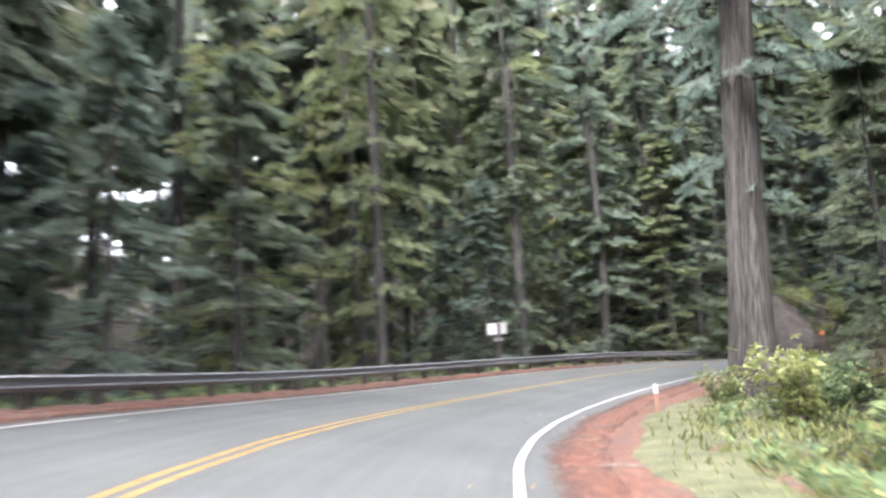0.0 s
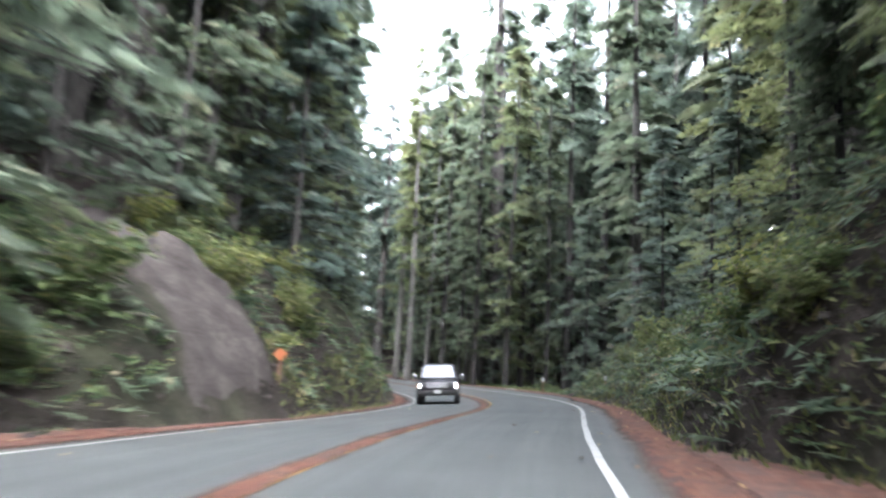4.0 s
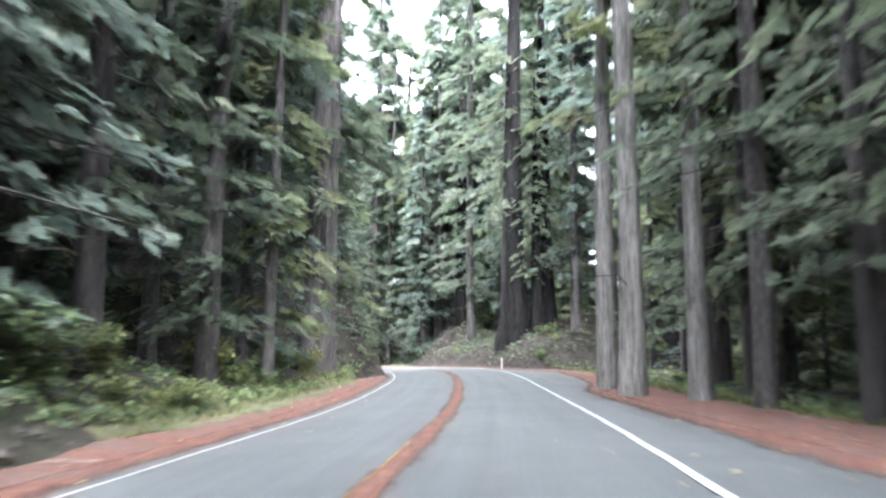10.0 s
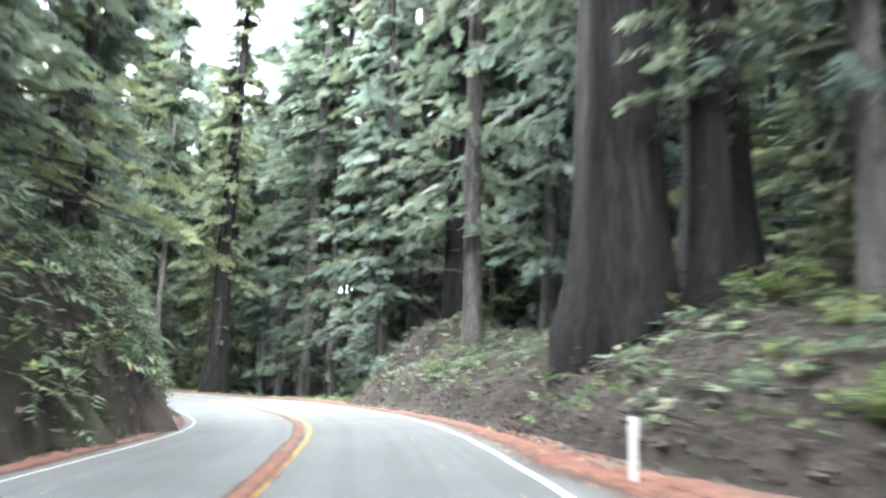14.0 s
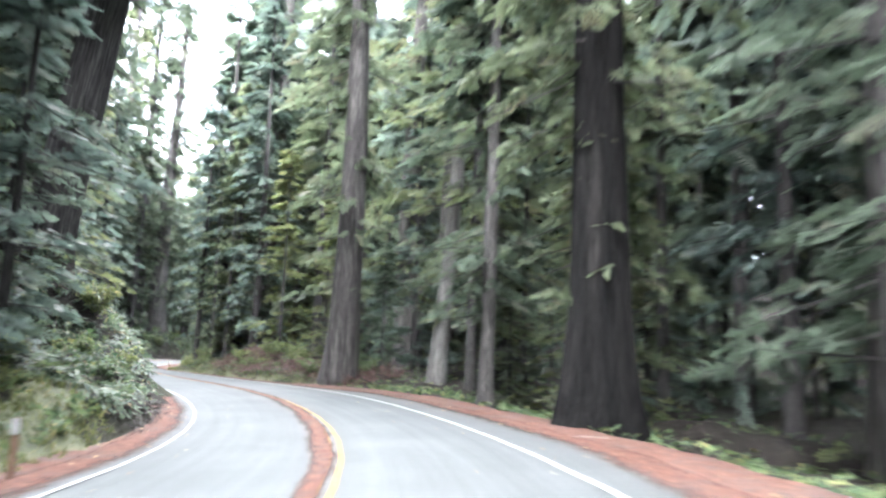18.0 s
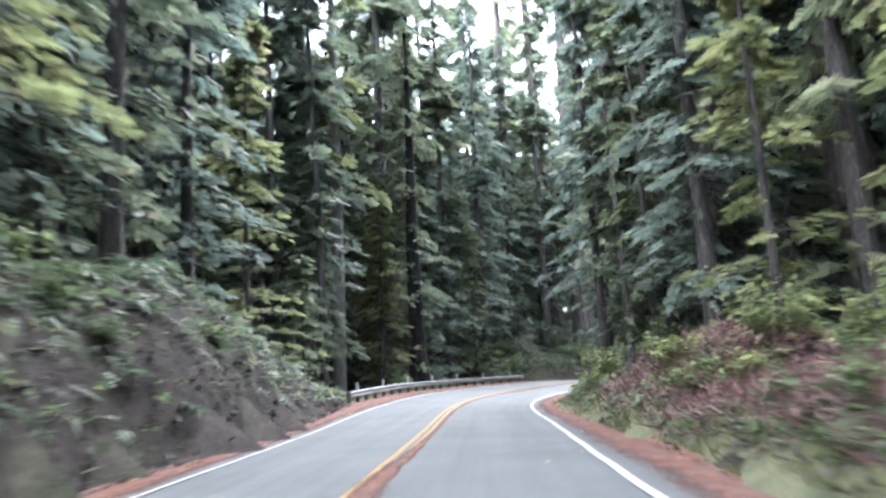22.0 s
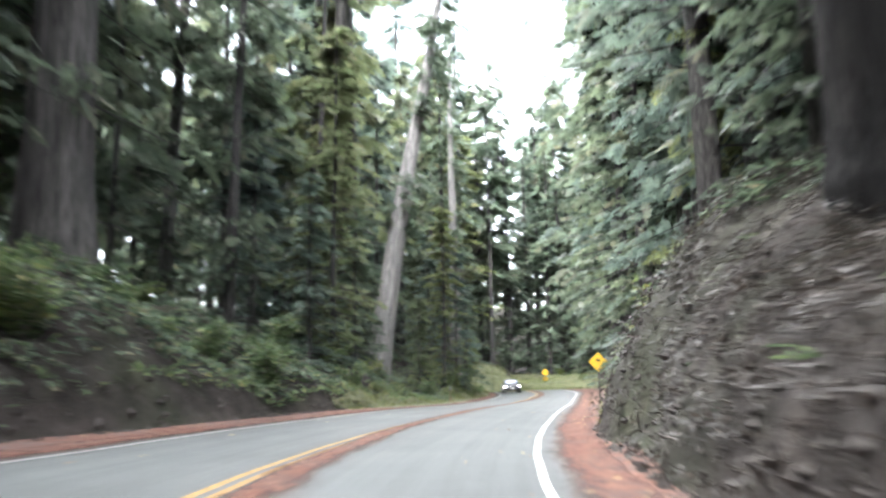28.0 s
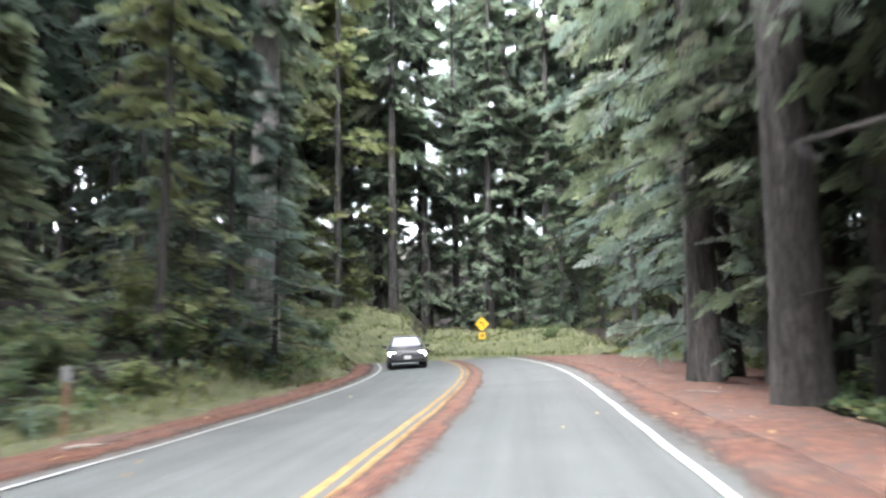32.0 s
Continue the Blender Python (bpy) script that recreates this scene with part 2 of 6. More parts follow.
def forest_floor():
    """Brown duff and soil with moss green patches and bare earth where it is steep."""
    m, n, l, b = material("forest_floor", 0.95, 0.1)
    big, mid, fine = noise_node(n, l, 0.16), noise_node(n, l, 1.1, 5), noise_node(n, l, 9.0, 6, 0.75)
    soil = ramp(n, l, mid, [(0.3, (0.019, 0.016, 0.014)), (0.55, (0.035, 0.03, 0.026)), (0.75, (0.064, 0.053, 0.046))])
    moss = ramp(n, l, mid, [(0.3, (0.026, 0.033, 0.019)), (0.7, (0.056, 0.064, 0.034))])
    c = mix(n, l, ramp(n, l, big, [(0.48, (0, 0, 0)), (0.68, (0.8, 0.8, 0.8))]), soil, moss)
    c = mix(n, l, 1.0, c, ramp(n, l, fine, [(0.3, (0.6, 0.6, 0.6)), (0.7, (1.3, 1.3, 1.3))]), "MULTIPLY")
    l.new(c, b.inputs["Base Color"])
    bump(n, l, b, fine, 0.9, 0.12)
    return m


def asphalt():
    """Worn pale asphalt; the wheel tracks are a shade lighter."""
    m, n, l, b = material("asphalt", 0.82, 0.16)
    big, fine = noise_node(n, l, 0.35, 5), noise_node(n, l, 60.0, 3, 0.8)
    streak = noise_node(n, l, 1.0, 4, 0.6, (0.05, 2.2, 1), "UV")
    c = ramp(n, l, big, [(0.3, (0.053, 0.0585, 0.057)), (0.7, (0.07, 0.0765, 0.0745))])
    c = mix(n, l, 1.0, c, ramp(n, l, streak, [(0.3, (0.84, 0.84, 0.84)), (0.7, (1.1, 1.1, 1.1))]), "MULTIPLY")
    c = mix(n, l, 1.0, c, ramp(n, l, fine, [(0.3, (0.8, 0.8, 0.8)), (0.7, (1.2, 1.2, 1.2))]), "MULTIPLY")
    l.new(c, b.inputs["Base Color"])
    bump(n, l, b, fine, 0.35, 0.006)
    return m


M_FLOOR, M_ASPHALT = forest_floor(), asphalt()


def litter(name, cover):
    """Fallen redwood needles: a rusty mat whose gaps show gravel. cover: how much of the ground they hide."""
    m, n, l, b = material(name, 0.95, 0.1)
    big, mid, fine = noise_node(n, l, 0.7, 5, 0.7), noise_node(n, l, 4.0, 6, 0.75), noise_node(n, l, 45.0, 4, 0.8)
    red = ramp(n, l, mid, [(0.34, (0.047, 0.022, 0.016)), (0.48, (0.091, 0.042, 0.03)), (0.57, (0.117, 0.061, 0.044)), (0.7, (0.165, 0.107, 0.08))])
    gravel = ramp(n, l, fine, [(0.3, (0.045, 0.042, 0.039)), (0.7, (0.11, 0.102, 0.096))])
    add = n.new("ShaderNodeMath")
    l.new(big, add.inputs[0])
    l.new(mid, add.inputs[1])
    c = mix(n, l, ramp(n, l, add.outputs[0], [(0.0, (0, 0, 0)), ((1.0 - cover) * 0.5 + 0.2, (0, 0, 0)), ((1.0 - cover) * 0.5 + 0.42, (1, 1, 1))]), gravel, red)
    half = n.new("ShaderNodeMath")
    half.operation, half.inputs[1].default_value = "MULTIPLY", 0.5
    l.new(add.outputs[0], half.inputs[0])
    for lk in list(l):
        if lk.to_node.type == "VALTORGB" and lk.from_node == add:
            to = lk.to_socket
            l.remove(lk)
            l.new(half.outputs[0], to)
    l.new(c, b.inputs["Base Color"])
    bump(n, l, b, fine, 0.7, 0.015)
    return m


M_LITTER = litter("redwood_needle_litter", 0.74)


def thin_litter():
    """The same needles lying thinly: thick along the middle of a drift, ragged and sparse at its edges."""
    m = litter("thin_needle_litter", 0.8)
    n, l = m.node_tree.nodes, m.node_tree.links
    tc, sp = n.new("ShaderNodeTexCoord"), n.new("ShaderNodeSeparateXYZ")
    l.new(tc.outputs["UV"], sp.inputs["Vector"])
    heap = ramp(n, l, sp.outputs["Y"], [(0.0, (0, 0, 0)), (0.3, (0.3, 0.3, 0.3)), (0.5, (0.42, 0.42, 0.42)), (0.7, (0.3, 0.3, 0.3)), (1.0, (0, 0, 0))])
    add = n.new("ShaderNodeMath")
    l.new(noise_node(n, l, 5.0, 7, 0.85), add.inputs[0])
    l.new(heap, add.inputs[1])
    l.new(ramp(n, l, add.outputs[0], [(0.6, (0, 0, 0)), (0.84, (0.95, 0.95, 0.95))]), n["Principled BSDF"].inputs["Alpha"])
    return m


M_LITTER_THIN = thin_litter()


def paint(name, colour, gaps):
    m, n, l, b = material(name, 0.8, 0.15)
    f = noise_node(n, l, 7.0, 6, 0.8)
    l.new(ramp(n, l, f, [(gaps, tuple(c * 0.55 for c in colour)), (gaps + 0.12, colour)]), b.inputs["Base Color"])
    return m


M_WHITE = paint("white_line_paint", (0.27, 0.273, 0.267), 0.36)
M_YELLOWLINE = paint("yellow_line_paint", (0.225, 0.14, 0.045), 0.42)
M_STEEL = plain("galvanised_steel", (0.13, 0.138, 0.144), 0.5, 0.25)
M_POSTWOOD = surface("rail_post_wood", [(0.3, (0.03, 0.027, 0.024)), (0.7, (0.085, 0.076, 0.068))], 6.0, stretch=(1, 1, 0.2))
M_SIGNYELLOW = plain("sign_yellow", (0.5, 0.3, 0.016), 0.4, 0, 0.05)
M_SIGNFADED = plain("faded_sign_marking", (0.42, 0.24, 0.03), 0.5)
M_ORANGE = plain("faded_orange", (0.26, 0.09, 0.035), 0.6, 0, 0.25)
M_LENS = plain("amber_lens", (0.7, 0.25, 0.03), 0.2)
M_SIGNBLACK = plain("sign_black", (0.015, 0.015, 0.015), 0.5)
M_SIGNWHITE = plain("marker_white", (0.34, 0.34, 0.336), 0.5, 0, 0.06)
M_SIGNBACK = plain("sign_back_grey", (0.17, 0.175, 0.175), 0.5, 0.3)
M_BROWNPOST = plain("brown_post", (0.16, 0.09, 0.06), 0.7)
M_CARDARK = plain("dark_car_paint", (0.012, 0.011, 0.013), 0.5, 0.0)
M_CARCHAR = plain("charcoal_car_paint", (0.018, 0.019, 0.022), 0.35, 0.0)
M_RUBBER = plain("tyre_rubber", (0.02, 0.02, 0.02), 0.85)
M_CHROME = plain("chrome", (0.42, 0.42, 0.42), 0.25, 0.9)
M_TRIM = plain("black_trim", (0.02, 0.02, 0.02), 0.6)
M_PLATE = plain("plate_white", (0.4, 0.4, 0.39), 0.5)


def glass(name, tint):
    m, n, l, b = material(name, 0.05, 0.6)
    b.inputs["Base Color"].default_value = (*tint, 1)
    b.inputs["Transmission Weight"].default_value = 0.35
    return m


def lamp_glow(name, colour, strength):
    m, n, l, b = material(name, 0.2)
    b.inputs["Emission Color"].default_value, b.inputs["Emission Strength"].default_value = (*colour, 1), strength
    return m


M_WINDSCREEN = plain("sky_reflecting_glass", (0.2, 0.21, 0.22), 0.08, 0.8, 0.02)
M_GLASS, M_HEADLAMP = glass("car_glass", (0.05, 0.06, 0.065)), lamp_glow("headlamp_lit", (1, 0.98, 0.92), 4.0)


# ---- mesh helpers ----
def mesh_of(name, verts, faces, mats, index=None, smooth=False):
    me = bpy.data.meshes.new(name)
    me.from_pydata([tuple(map(float, v)) for v in verts], [], [tuple(map(int, f)) for f in faces])
    for m in (mats if isinstance(mats, (list, tuple)) else [mats]):
        me.materials.append(m)
    if index is not None:
        me.polygons.foreach_set("material_index", np.asarray(index, np.int32))
    if smooth:
        me.polygons.foreach_set("use_smooth", np.ones(len(me.polygons), bool))
    me.update()
    return me


def part(name, bm, mat, parent, label=""):
    me = bpy.data.meshes.new(name)
    bm.to_mesh(me)
    bm.free()
    me.materials.append(mat)
    ob = new(name, me)
    ob.parent = parent
    return tagged(ob, label)


def child(name, me, parent, label="", m=None):
    ob = new(name, me)
    ob.parent = parent
    if m is not None:
        ob.matrix_basis = m
    return tagged(ob, label)


def box_bm(size, at=(0, 0, 0), bevel=0.0, bm=None, turn=None):
    bm = bm or bmesh.new()
    m = Matrix.Translation(at) @ (turn or Matrix()) @ Matrix.Diagonal((*size, 1))
    r = bmesh.ops.create_cube(bm, size=1, matrix=m)
    if bevel:
        edges = list({e for v in r["verts"] for e in v.link_edges})
        bmesh.ops.bevel(bm, geom=edges, offset=bevel, segments=2, affect="EDGES", profile=0.6)
    return bm


def rod_bm(r, a, b, seg=10, r2=None, bm=None):
    bm = bm or bmesh.new()
    a, b = Vector(a), Vector(b)
    q = (b - a).to_track_quat("Z", "Y").to_matrix().to_4x4()
    bmesh.ops.create_cone(bm, cap_ends=True, segments=seg, radius1=r, radius2=r if r2 is None else r2, depth=(b - a).length,
                          matrix=Matrix.Translation((a + b) / 2) @ q)
    return bm


# ---- the road's line ----
ROAD_X = [8.56, 8.57, 8.58, 8.59, 8.89, 11.87, 17.34, 24.90, 33.69, 43.05, 52.43, 61.19, 68.99, 75.96, 82.40, 88.50, 94.23, 99.36, 103.71, 107.33, 109.18, 109.24, 107.41, 103.70, 98.26, 91.46, 83.85, 75.85, 67.71, 60.23, 54.22, 50.51, 49.30, 49.74, 50.62, 51.48, 52.24, 53.03, 53.15, 51.77]
ROAD_Y = [-20.09, -9.59, 0.91, 11.41, 22.79, 33.63, 43.37, 51.59, 58.34, 64.37, 70.61, 78.29, 87.20, 97.04, 107.50, 118.11, 128.90, 139.87, 151.17, 162.69, 174.44, 186.08, 197.32, 208.18, 218.40, 227.81, 237.05, 246.64, 256.62, 267.67, 279.79, 292.59, 305.37, 317.64, 329.49, 340.88, 352.02, 363.13, 374.09, 384.84]
ROAD_Z = [0.13, 0.19, 0.26, 0.32, 0.39, 0.40, 0.64, 0.96, 1.11, 1.12, 1.12, 1.09, 1.10, 1.19, 1.31, 1.40, 1.66, 1.96, 2.12, 2.09, 2.00, 2.01, 1.98, 2.07, 2.34, 2.57, 2.79, 3.07, 3.41, 3.74, 4.05, 4.41, 4.57, 4.63, 4.63, 4.56, 4.59, 4.72, 4.93, 5.12]
ROAD_BANK = [-0.112, -0.112, -0.112, -0.112, -0.114, -0.088, -0.068, -0.037, 0.028, 0.063, 0.065, 0.075, 0.066, 0.058, 0.044, 0.032, 0.025, 0.052, 0.051, 0.065, 0.078, 0.073, 0.047, 0.048, 0.050, 0.035, 0.013, -0.010, -0.055, -0.095, -0.102, -0.080, -0.029, -0.017, -0.009, 0.004, 0.028, 0.031, 0.028, 0.030]



def spline(x, xs):
    """Natural cubic through evenly spaced knots x, read at xs (in knots)."""
    x = np.asarray(x, float)
    k = len(x)
    a = np.eye(k) * 4 + np.eye(k, k=1) + np.eye(k, k=-1)
    a[0], a[-1] = np.eye(k)[0], np.eye(k)[-1]
    r = np.zeros(k)
    r[1:-1] = 6 * (x[2:] - 2 * x[1:-1] + x[:-2])
    c = np.linalg.solve(a, r)
    i = np.clip(xs.astype(int), 0, k - 2)
    u = xs - i
    w = 1 - u
    return w * x[i] + u * x[i + 1] + ((w**3 - w) * c[i] + (u**3 - u) * c[i + 1]) / 6


_u = np.linspace(0, len(ROAD_X) - 1, 4000)
_p = np.stack([spline(c, _u) for c in (ROAD_X, ROAD_Y, ROAD_Z)], 1)
_b = np.interp(_u, np.arange(len(ROAD_BANK)), ROAD_BANK)
_s = np.concatenate([[0], np.cumsum(np.hypot(*np.diff(_p[:, :2], axis=0).T))])
LENGTH = float(_s[-1])
STEP = 0.5
S = np.arange(0, LENGTH, STEP)
LINE = np.stack([np.interp(S, _s, _p[:, i]) for i in range(3)], 1)
BANK = np.interp(S, _s, _b)
_t = np.gradient(LINE[:, :2], axis=0)
_t /= np.linalg.norm(_t, axis=1, keepdims=True)
RIGHT = np.stack([_t[:, 1], -_t[:, 0]], 1)


def along(s, lat, up=0.0):
    """Points on the road's surface (and its plane carried on) at stations s and distances lat to the right of the centre line."""
    s, lat = np.broadcast_arrays(np.asarray(s, float), np.asarray(lat, float))
    at = lambda a: np.interp(s, S, a)
    return np.stack([at(LINE[:, 0]) + at(RIGHT[:, 0]) * lat, at(LINE[:, 1]) + at(RIGHT[:, 1]) * lat, at(LINE[:, 2]) + at(BANK) * np.clip(lat, -5, 5) + up], -1)


def nearest(xy):
    """Station and signed distance of places in the plan."""
    xy = np.asarray(xy, float).reshape(-1, 2)
    c = LINE[::2, :2]
    out_s, out_l = np.empty(len(xy)), np.empty(len(xy))
    for k in range(0, len(xy), 4000):
        q = xy[k:k + 4000]
        j = ((q[:, None] - c[None]) ** 2).sum(-1).argmin(1)
        d = q - c[j]
        lat = (d * RIGHT[::2][j]).sum(1)
        far = np.linalg.norm(d, axis=1)
        ahead = np.clip(d[:, 1] * RIGHT[::2][j][:, 0] - d[:, 0] * RIGHT[::2][j][:, 1], -0.6, 0.6)
        out_s[k:k + 4000], out_l[k:k + 4000] = np.clip(S[::2][j] + ahead, 0, S[-1]), np.where(lat < 0, -far, far)
    return out_s, out_l


# ---- ground: one sheet, shaped by the banks on both sides ----
# station, shoulder width, height of the bank, its run, slope behind it
BANK_RIGHT = [(0, 2.6, -0.4, 6, 0.0), (58, 2.6, -0.3, 6, 0.0), (68, 7.5, 0.3, 5, 0.05), (82, 5.0, 0.6, 5, 0.1), (90, 1.4, 5.5, 6, 0.35), (116, 1.6, 4.0, 6, 0.25), (124, 2.4, 2.2, 6, 0.2),
              (131, 3.2, 0.4, 5, 0.0), (140, 4.6, -0.2, 5, 0.0), (199, 4.2, -0.1, 5, 0.0), (205, 1.4, 2.6, 4, 0.05), (212, 0.9, 3.4, 4, 0.1),
              (232, 0.8, 4.2, 5, 0.1), (238, 1.2, 0.3, 4, 0.0), (250, 2.2, -1.2, 4, -0.05), (276, 3.0, -0.6, 4, 0.0), (286, 2.6, 0.2, 3, 0.0),
              (292, 0.9, 1.0, 2.2, 0.02), (320, 0.9, 1.3, 2.4, 0.03), (334, 1.5, 0.3, 4, 0.0), (354, 2.6, 0.2, 4, 0.05), (363, 2.2, 1.9, 4, 0.12), (371, 1.4, 4.6, 3.4, 0.2),
              (386, 1.1, 5.0, 3.6, 0.2), (396, 1.6, 0.1, 4, 0.0), (430, 2.6, -0.1, 4, 0.0), (440, 6.0, 0.1, 4, 0.05), (470, 6.0, 1.6, 5, 0.1)]
BANK_LEFT = [(0, 2.0, -2.4, 9, -0.02), (82, 2.0, -1.6, 9, 0.0), (90, 1.0, 3.5, 7, 0.3), (98, 0.9, 7.5, 8, 0.4), (136, 1.2, 7.0, 8, 0.35), (152, 2.2, 4.0, 6, 0.3),
             (163, 2.2, 0.8, 5, 0.1), (190, 2.0, 0.7, 4, 0.1), (199, 0.8, 5.5, 2.4, 0.3), (236, 0.7, 5.5, 2.2, 0.3), (243, 1.2, 0.9, 4, 0.2),
             (258, 1.2, 1.2, 4, 0.25), (268, 1.0, 3.2, 4.5, 0.3), (284, 0.9, 5.0, 3.6, 0.3), (318, 0.9, 4.6, 3.8, 0.3), (328, 1.6, 0.3, 5, 0.1),
             (334, 2.2, -2.0, 7, 0.0), (360, 2.2, -1.6, 7, 0.0), (370, 1.8, 4.0, 4, 0.15), (396, 1.9, 3.8, 5, 0.15), (420, 2.0, 1.2, 6, 0.12), (436, 2.0, 2.2, 6, 0.2),
             (446, 1.2, 2.4, 6, 0.15), (470, 1.2, 2.6, 6, 0.15)]
EDGE = W + 0.4


def side(s, lat):
    s = np.asarray(s, float)
    out = []
    for i in range(1, 5):
        r = np.interp(s, [k[0] for k in BANK_RIGHT], [k[i] for k in BANK_RIGHT])
        l = np.interp(s, [k[0] for k in BANK_LEFT], [k[i] for k in BANK_LEFT])
        out.append(np.where(lat > 0, r, l))
    return out


_wave = [(random.uniform(-1, 1) * f, random.uniform(-1, 1) * f, random.uniform(0, 6.28), 0.5 / f) for f in (0.25, 0.35, 0.6, 0.8, 1.3, 1.9, 2.6, 3.4) for _ in range(3)]


def rough(x, y):
    return sum(a * np.sin(kx * x * 1.7 + ky * y * 1.7 + p) for kx, ky, p, a in _wave) * 0.16


def height(x, y):
    """The ground's height over the plan."""
    x, y = np.asarray(x, float), np.asarray(y, float)
    s, lat = nearest(np.stack([x.ravel(), y.ravel()], 1))
    s, lat = s.reshape(x.shape), lat.reshape(x.shape)
    wide, top, run, slope = side(s, lat)
    d = np.abs(lat) - EDGE - wide + (0.22 * np.sin(s * 0.41) + 0.12 * np.sin(s * 0.97)) * np.minimum(wide, 1)
    u = np.clip(d / run, 0, 1)
    rise = np.where(top > 0, u ** 0.75 * (1 - 0.25 * u) / 0.75, u * u * (3 - 2 * u))
    far = np.clip((np.abs(lat) - 20) / 32, 0, 1)
    z = along(s, lat)[..., 2] + (top * rise + slope * np.clip(d - run, 0, 16)) * (1 - far * far * (3 - 2 * far))
    rise_far = np.clip((np.abs(lat) - 36) / 70, 0, 1)
    z += 20 * rise_far * rise_far * (3 - 2 * rise_far)
    z += rough(x, y) * np.clip(d / 3, 0, 1) * np.clip(np.abs(top) / 4 + 0.35, 0, 1.2)
    return np.where(d < 0, z - 0.05 - 0.06 * np.clip(-d * 2, 0, 1), z - 0.05)


def axis(lo, hi, step, reach):
    core = np.arange(lo, hi + step, step)
    out = []
    k, gap = 0.0, step
    while k < reach:
        gap *= 1.35
        k += gap
        out.append(k)
    out = np.array(out)
    return np.concatenate([(lo - out)[::-1], core, core[-1] + out])


def build_ground():
    """The sheet that reaches the horizon; beside the road it passes under the finer banks."""
    xs, ys = axis(-34, 160, 2.1, 2600), axis(-26, 442, 2.1, 2600)
    gx, gy = np.meshgrid(xs, ys, indexing="ij")
    lat = np.abs(nearest(np.stack([gx.ravel(), gy.ravel()], 1))[1]).reshape(gx.shape)
    k = np.clip((lat - 15.5) / 3, 0, 1)
    z = height(gx, gy) - 0.7 * (1 - k * k * (3 - 2 * k))
    nx, ny = gx.shape
    idx = np.arange(nx * ny).reshape(nx, ny)
    f = np.stack([idx[:-1, :-1], idx[1:, :-1], idx[1:, 1:], idx[:-1, 1:]], -1).reshape(-1, 4)
    me = mesh_of("ground", np.stack([gx, gy, z], -1).reshape(-1, 3), f, M_FLOOR, smooth=True)
    tagged(new("ground", me), "brown forest floor of duff, soil and moss", "ground", kind="structure")
    s = np.arange(0, LENGTH - 0.5, 0.75)
    cols = np.array([-0.5, -0.2, 0.05, 0.3, 0.55, 0.85, 1.2, 1.6, 2.0, 2.5, 3.0, 3.6, 4.3, 5.0, 5.8, 6.7, 7.8, 9.0, 10.4, 12.0, 14.0, 16.5])
    for sg in (-1.0, 1.0):
        wide = side(s, np.full_like(s, sg))[0]
        la = EDGE + wide[:, None] + cols[None]
        la = np.minimum(la, 20.0 + 0.02 * np.arange(len(cols)))
        p = along(s[:, None], sg * la)
        steep = np.clip(side(s, np.full_like(s, sg))[1] / 4, 0.15, 1)[:, None] * np.clip(cols / 1.2, 0, 1)[None]
        x, y = p[..., 0], p[..., 1]
        crag = 0.07 * np.sin(x * 2.1 + 1.3 * np.sin(y * 1.7)) * np.sin(y * 2.4 + 1.1 * np.sin(x * 1.3)) + 0.07 * np.sin(x * 4.3 + y * 2.9) * np.sin(y * 5.1 - x * 1.7)
        z = height(x, y) + crag * steep
        z[:, -1] -= 0.9
        m, k = z.shape
        idx = np.arange(m * k).reshape(m, k)
        f = np.stack([idx[:-1, :-1], idx[:-1, 1:], idx[1:, 1:], idx[1:, :-1]], -1).reshape(-1, 4)
        if sg < 0:
            f = f[:, ::-1]
        me = mesh_of("roadside_bank", np.stack([x, y, z], -1).reshape(-1, 3), f, M_FLOOR, smooth=True)
        tagged(new("roadside_bank", me), "brown earth bank and forest floor beside the road", "bank", kind="structure")


build_ground()


def strip(name, lats, up, mat, s0=0.0, s1=None, step=1.0, uv=False):
    """A band along the road. lats: for each column a number, or a function of the stations; up likewise."""
    s = np.arange(s0, (LENGTH - 1 if s1 is None else s1), step)
    cols = []
    for i, la in enumerate(lats):
        u = up[i] if isinstance(up, (list, tuple)) else up
        cols.append(along(s, la(s) if callable(la) else la, u))
    k, m = len(lats), len(s)
    v = np.stack(cols, 1).reshape(-1, 3)
    idx = np.arange(m * k).reshape(m, k)
    f = np.stack([idx[:-1, :-1], idx[:-1, 1:], idx[1:, 1:], idx[1:, :-1]], -1).reshape(-1, 4)
    me = mesh_of(name, v, f, mat, smooth=True)
    if uv:
        layer = me.uv_layers.new(name="UVMap")
        st = np.stack([np.repeat(s, k), np.tile([la if not callable(la) else i / (k - 1) for i, la in enumerate(lats)], m)], 1)
        layer.data.foreach_set("uv", st[f.ravel()].astype(np.float32).ravel())
    return new(name, me)


def apron(s):
    """How far the paving runs on beyond the right-hand edge line's border."""
    return np.interp(s, [0, 84, 92, 116, 126, 138, 148, 156, 176, 184, 195, 202, 206, 248, 256, 278, 286, 330, 430, 445, 470], [0.0, 0.2, 0.35, 0.3, 1.5, 2.3, 2.1, 1.3, 1.0, 2.4, 2.7, 0.3, 0.0, 0.0, 0.8, 0.9, 0.1, 0.0, 0.0, 0.2, 0.2])


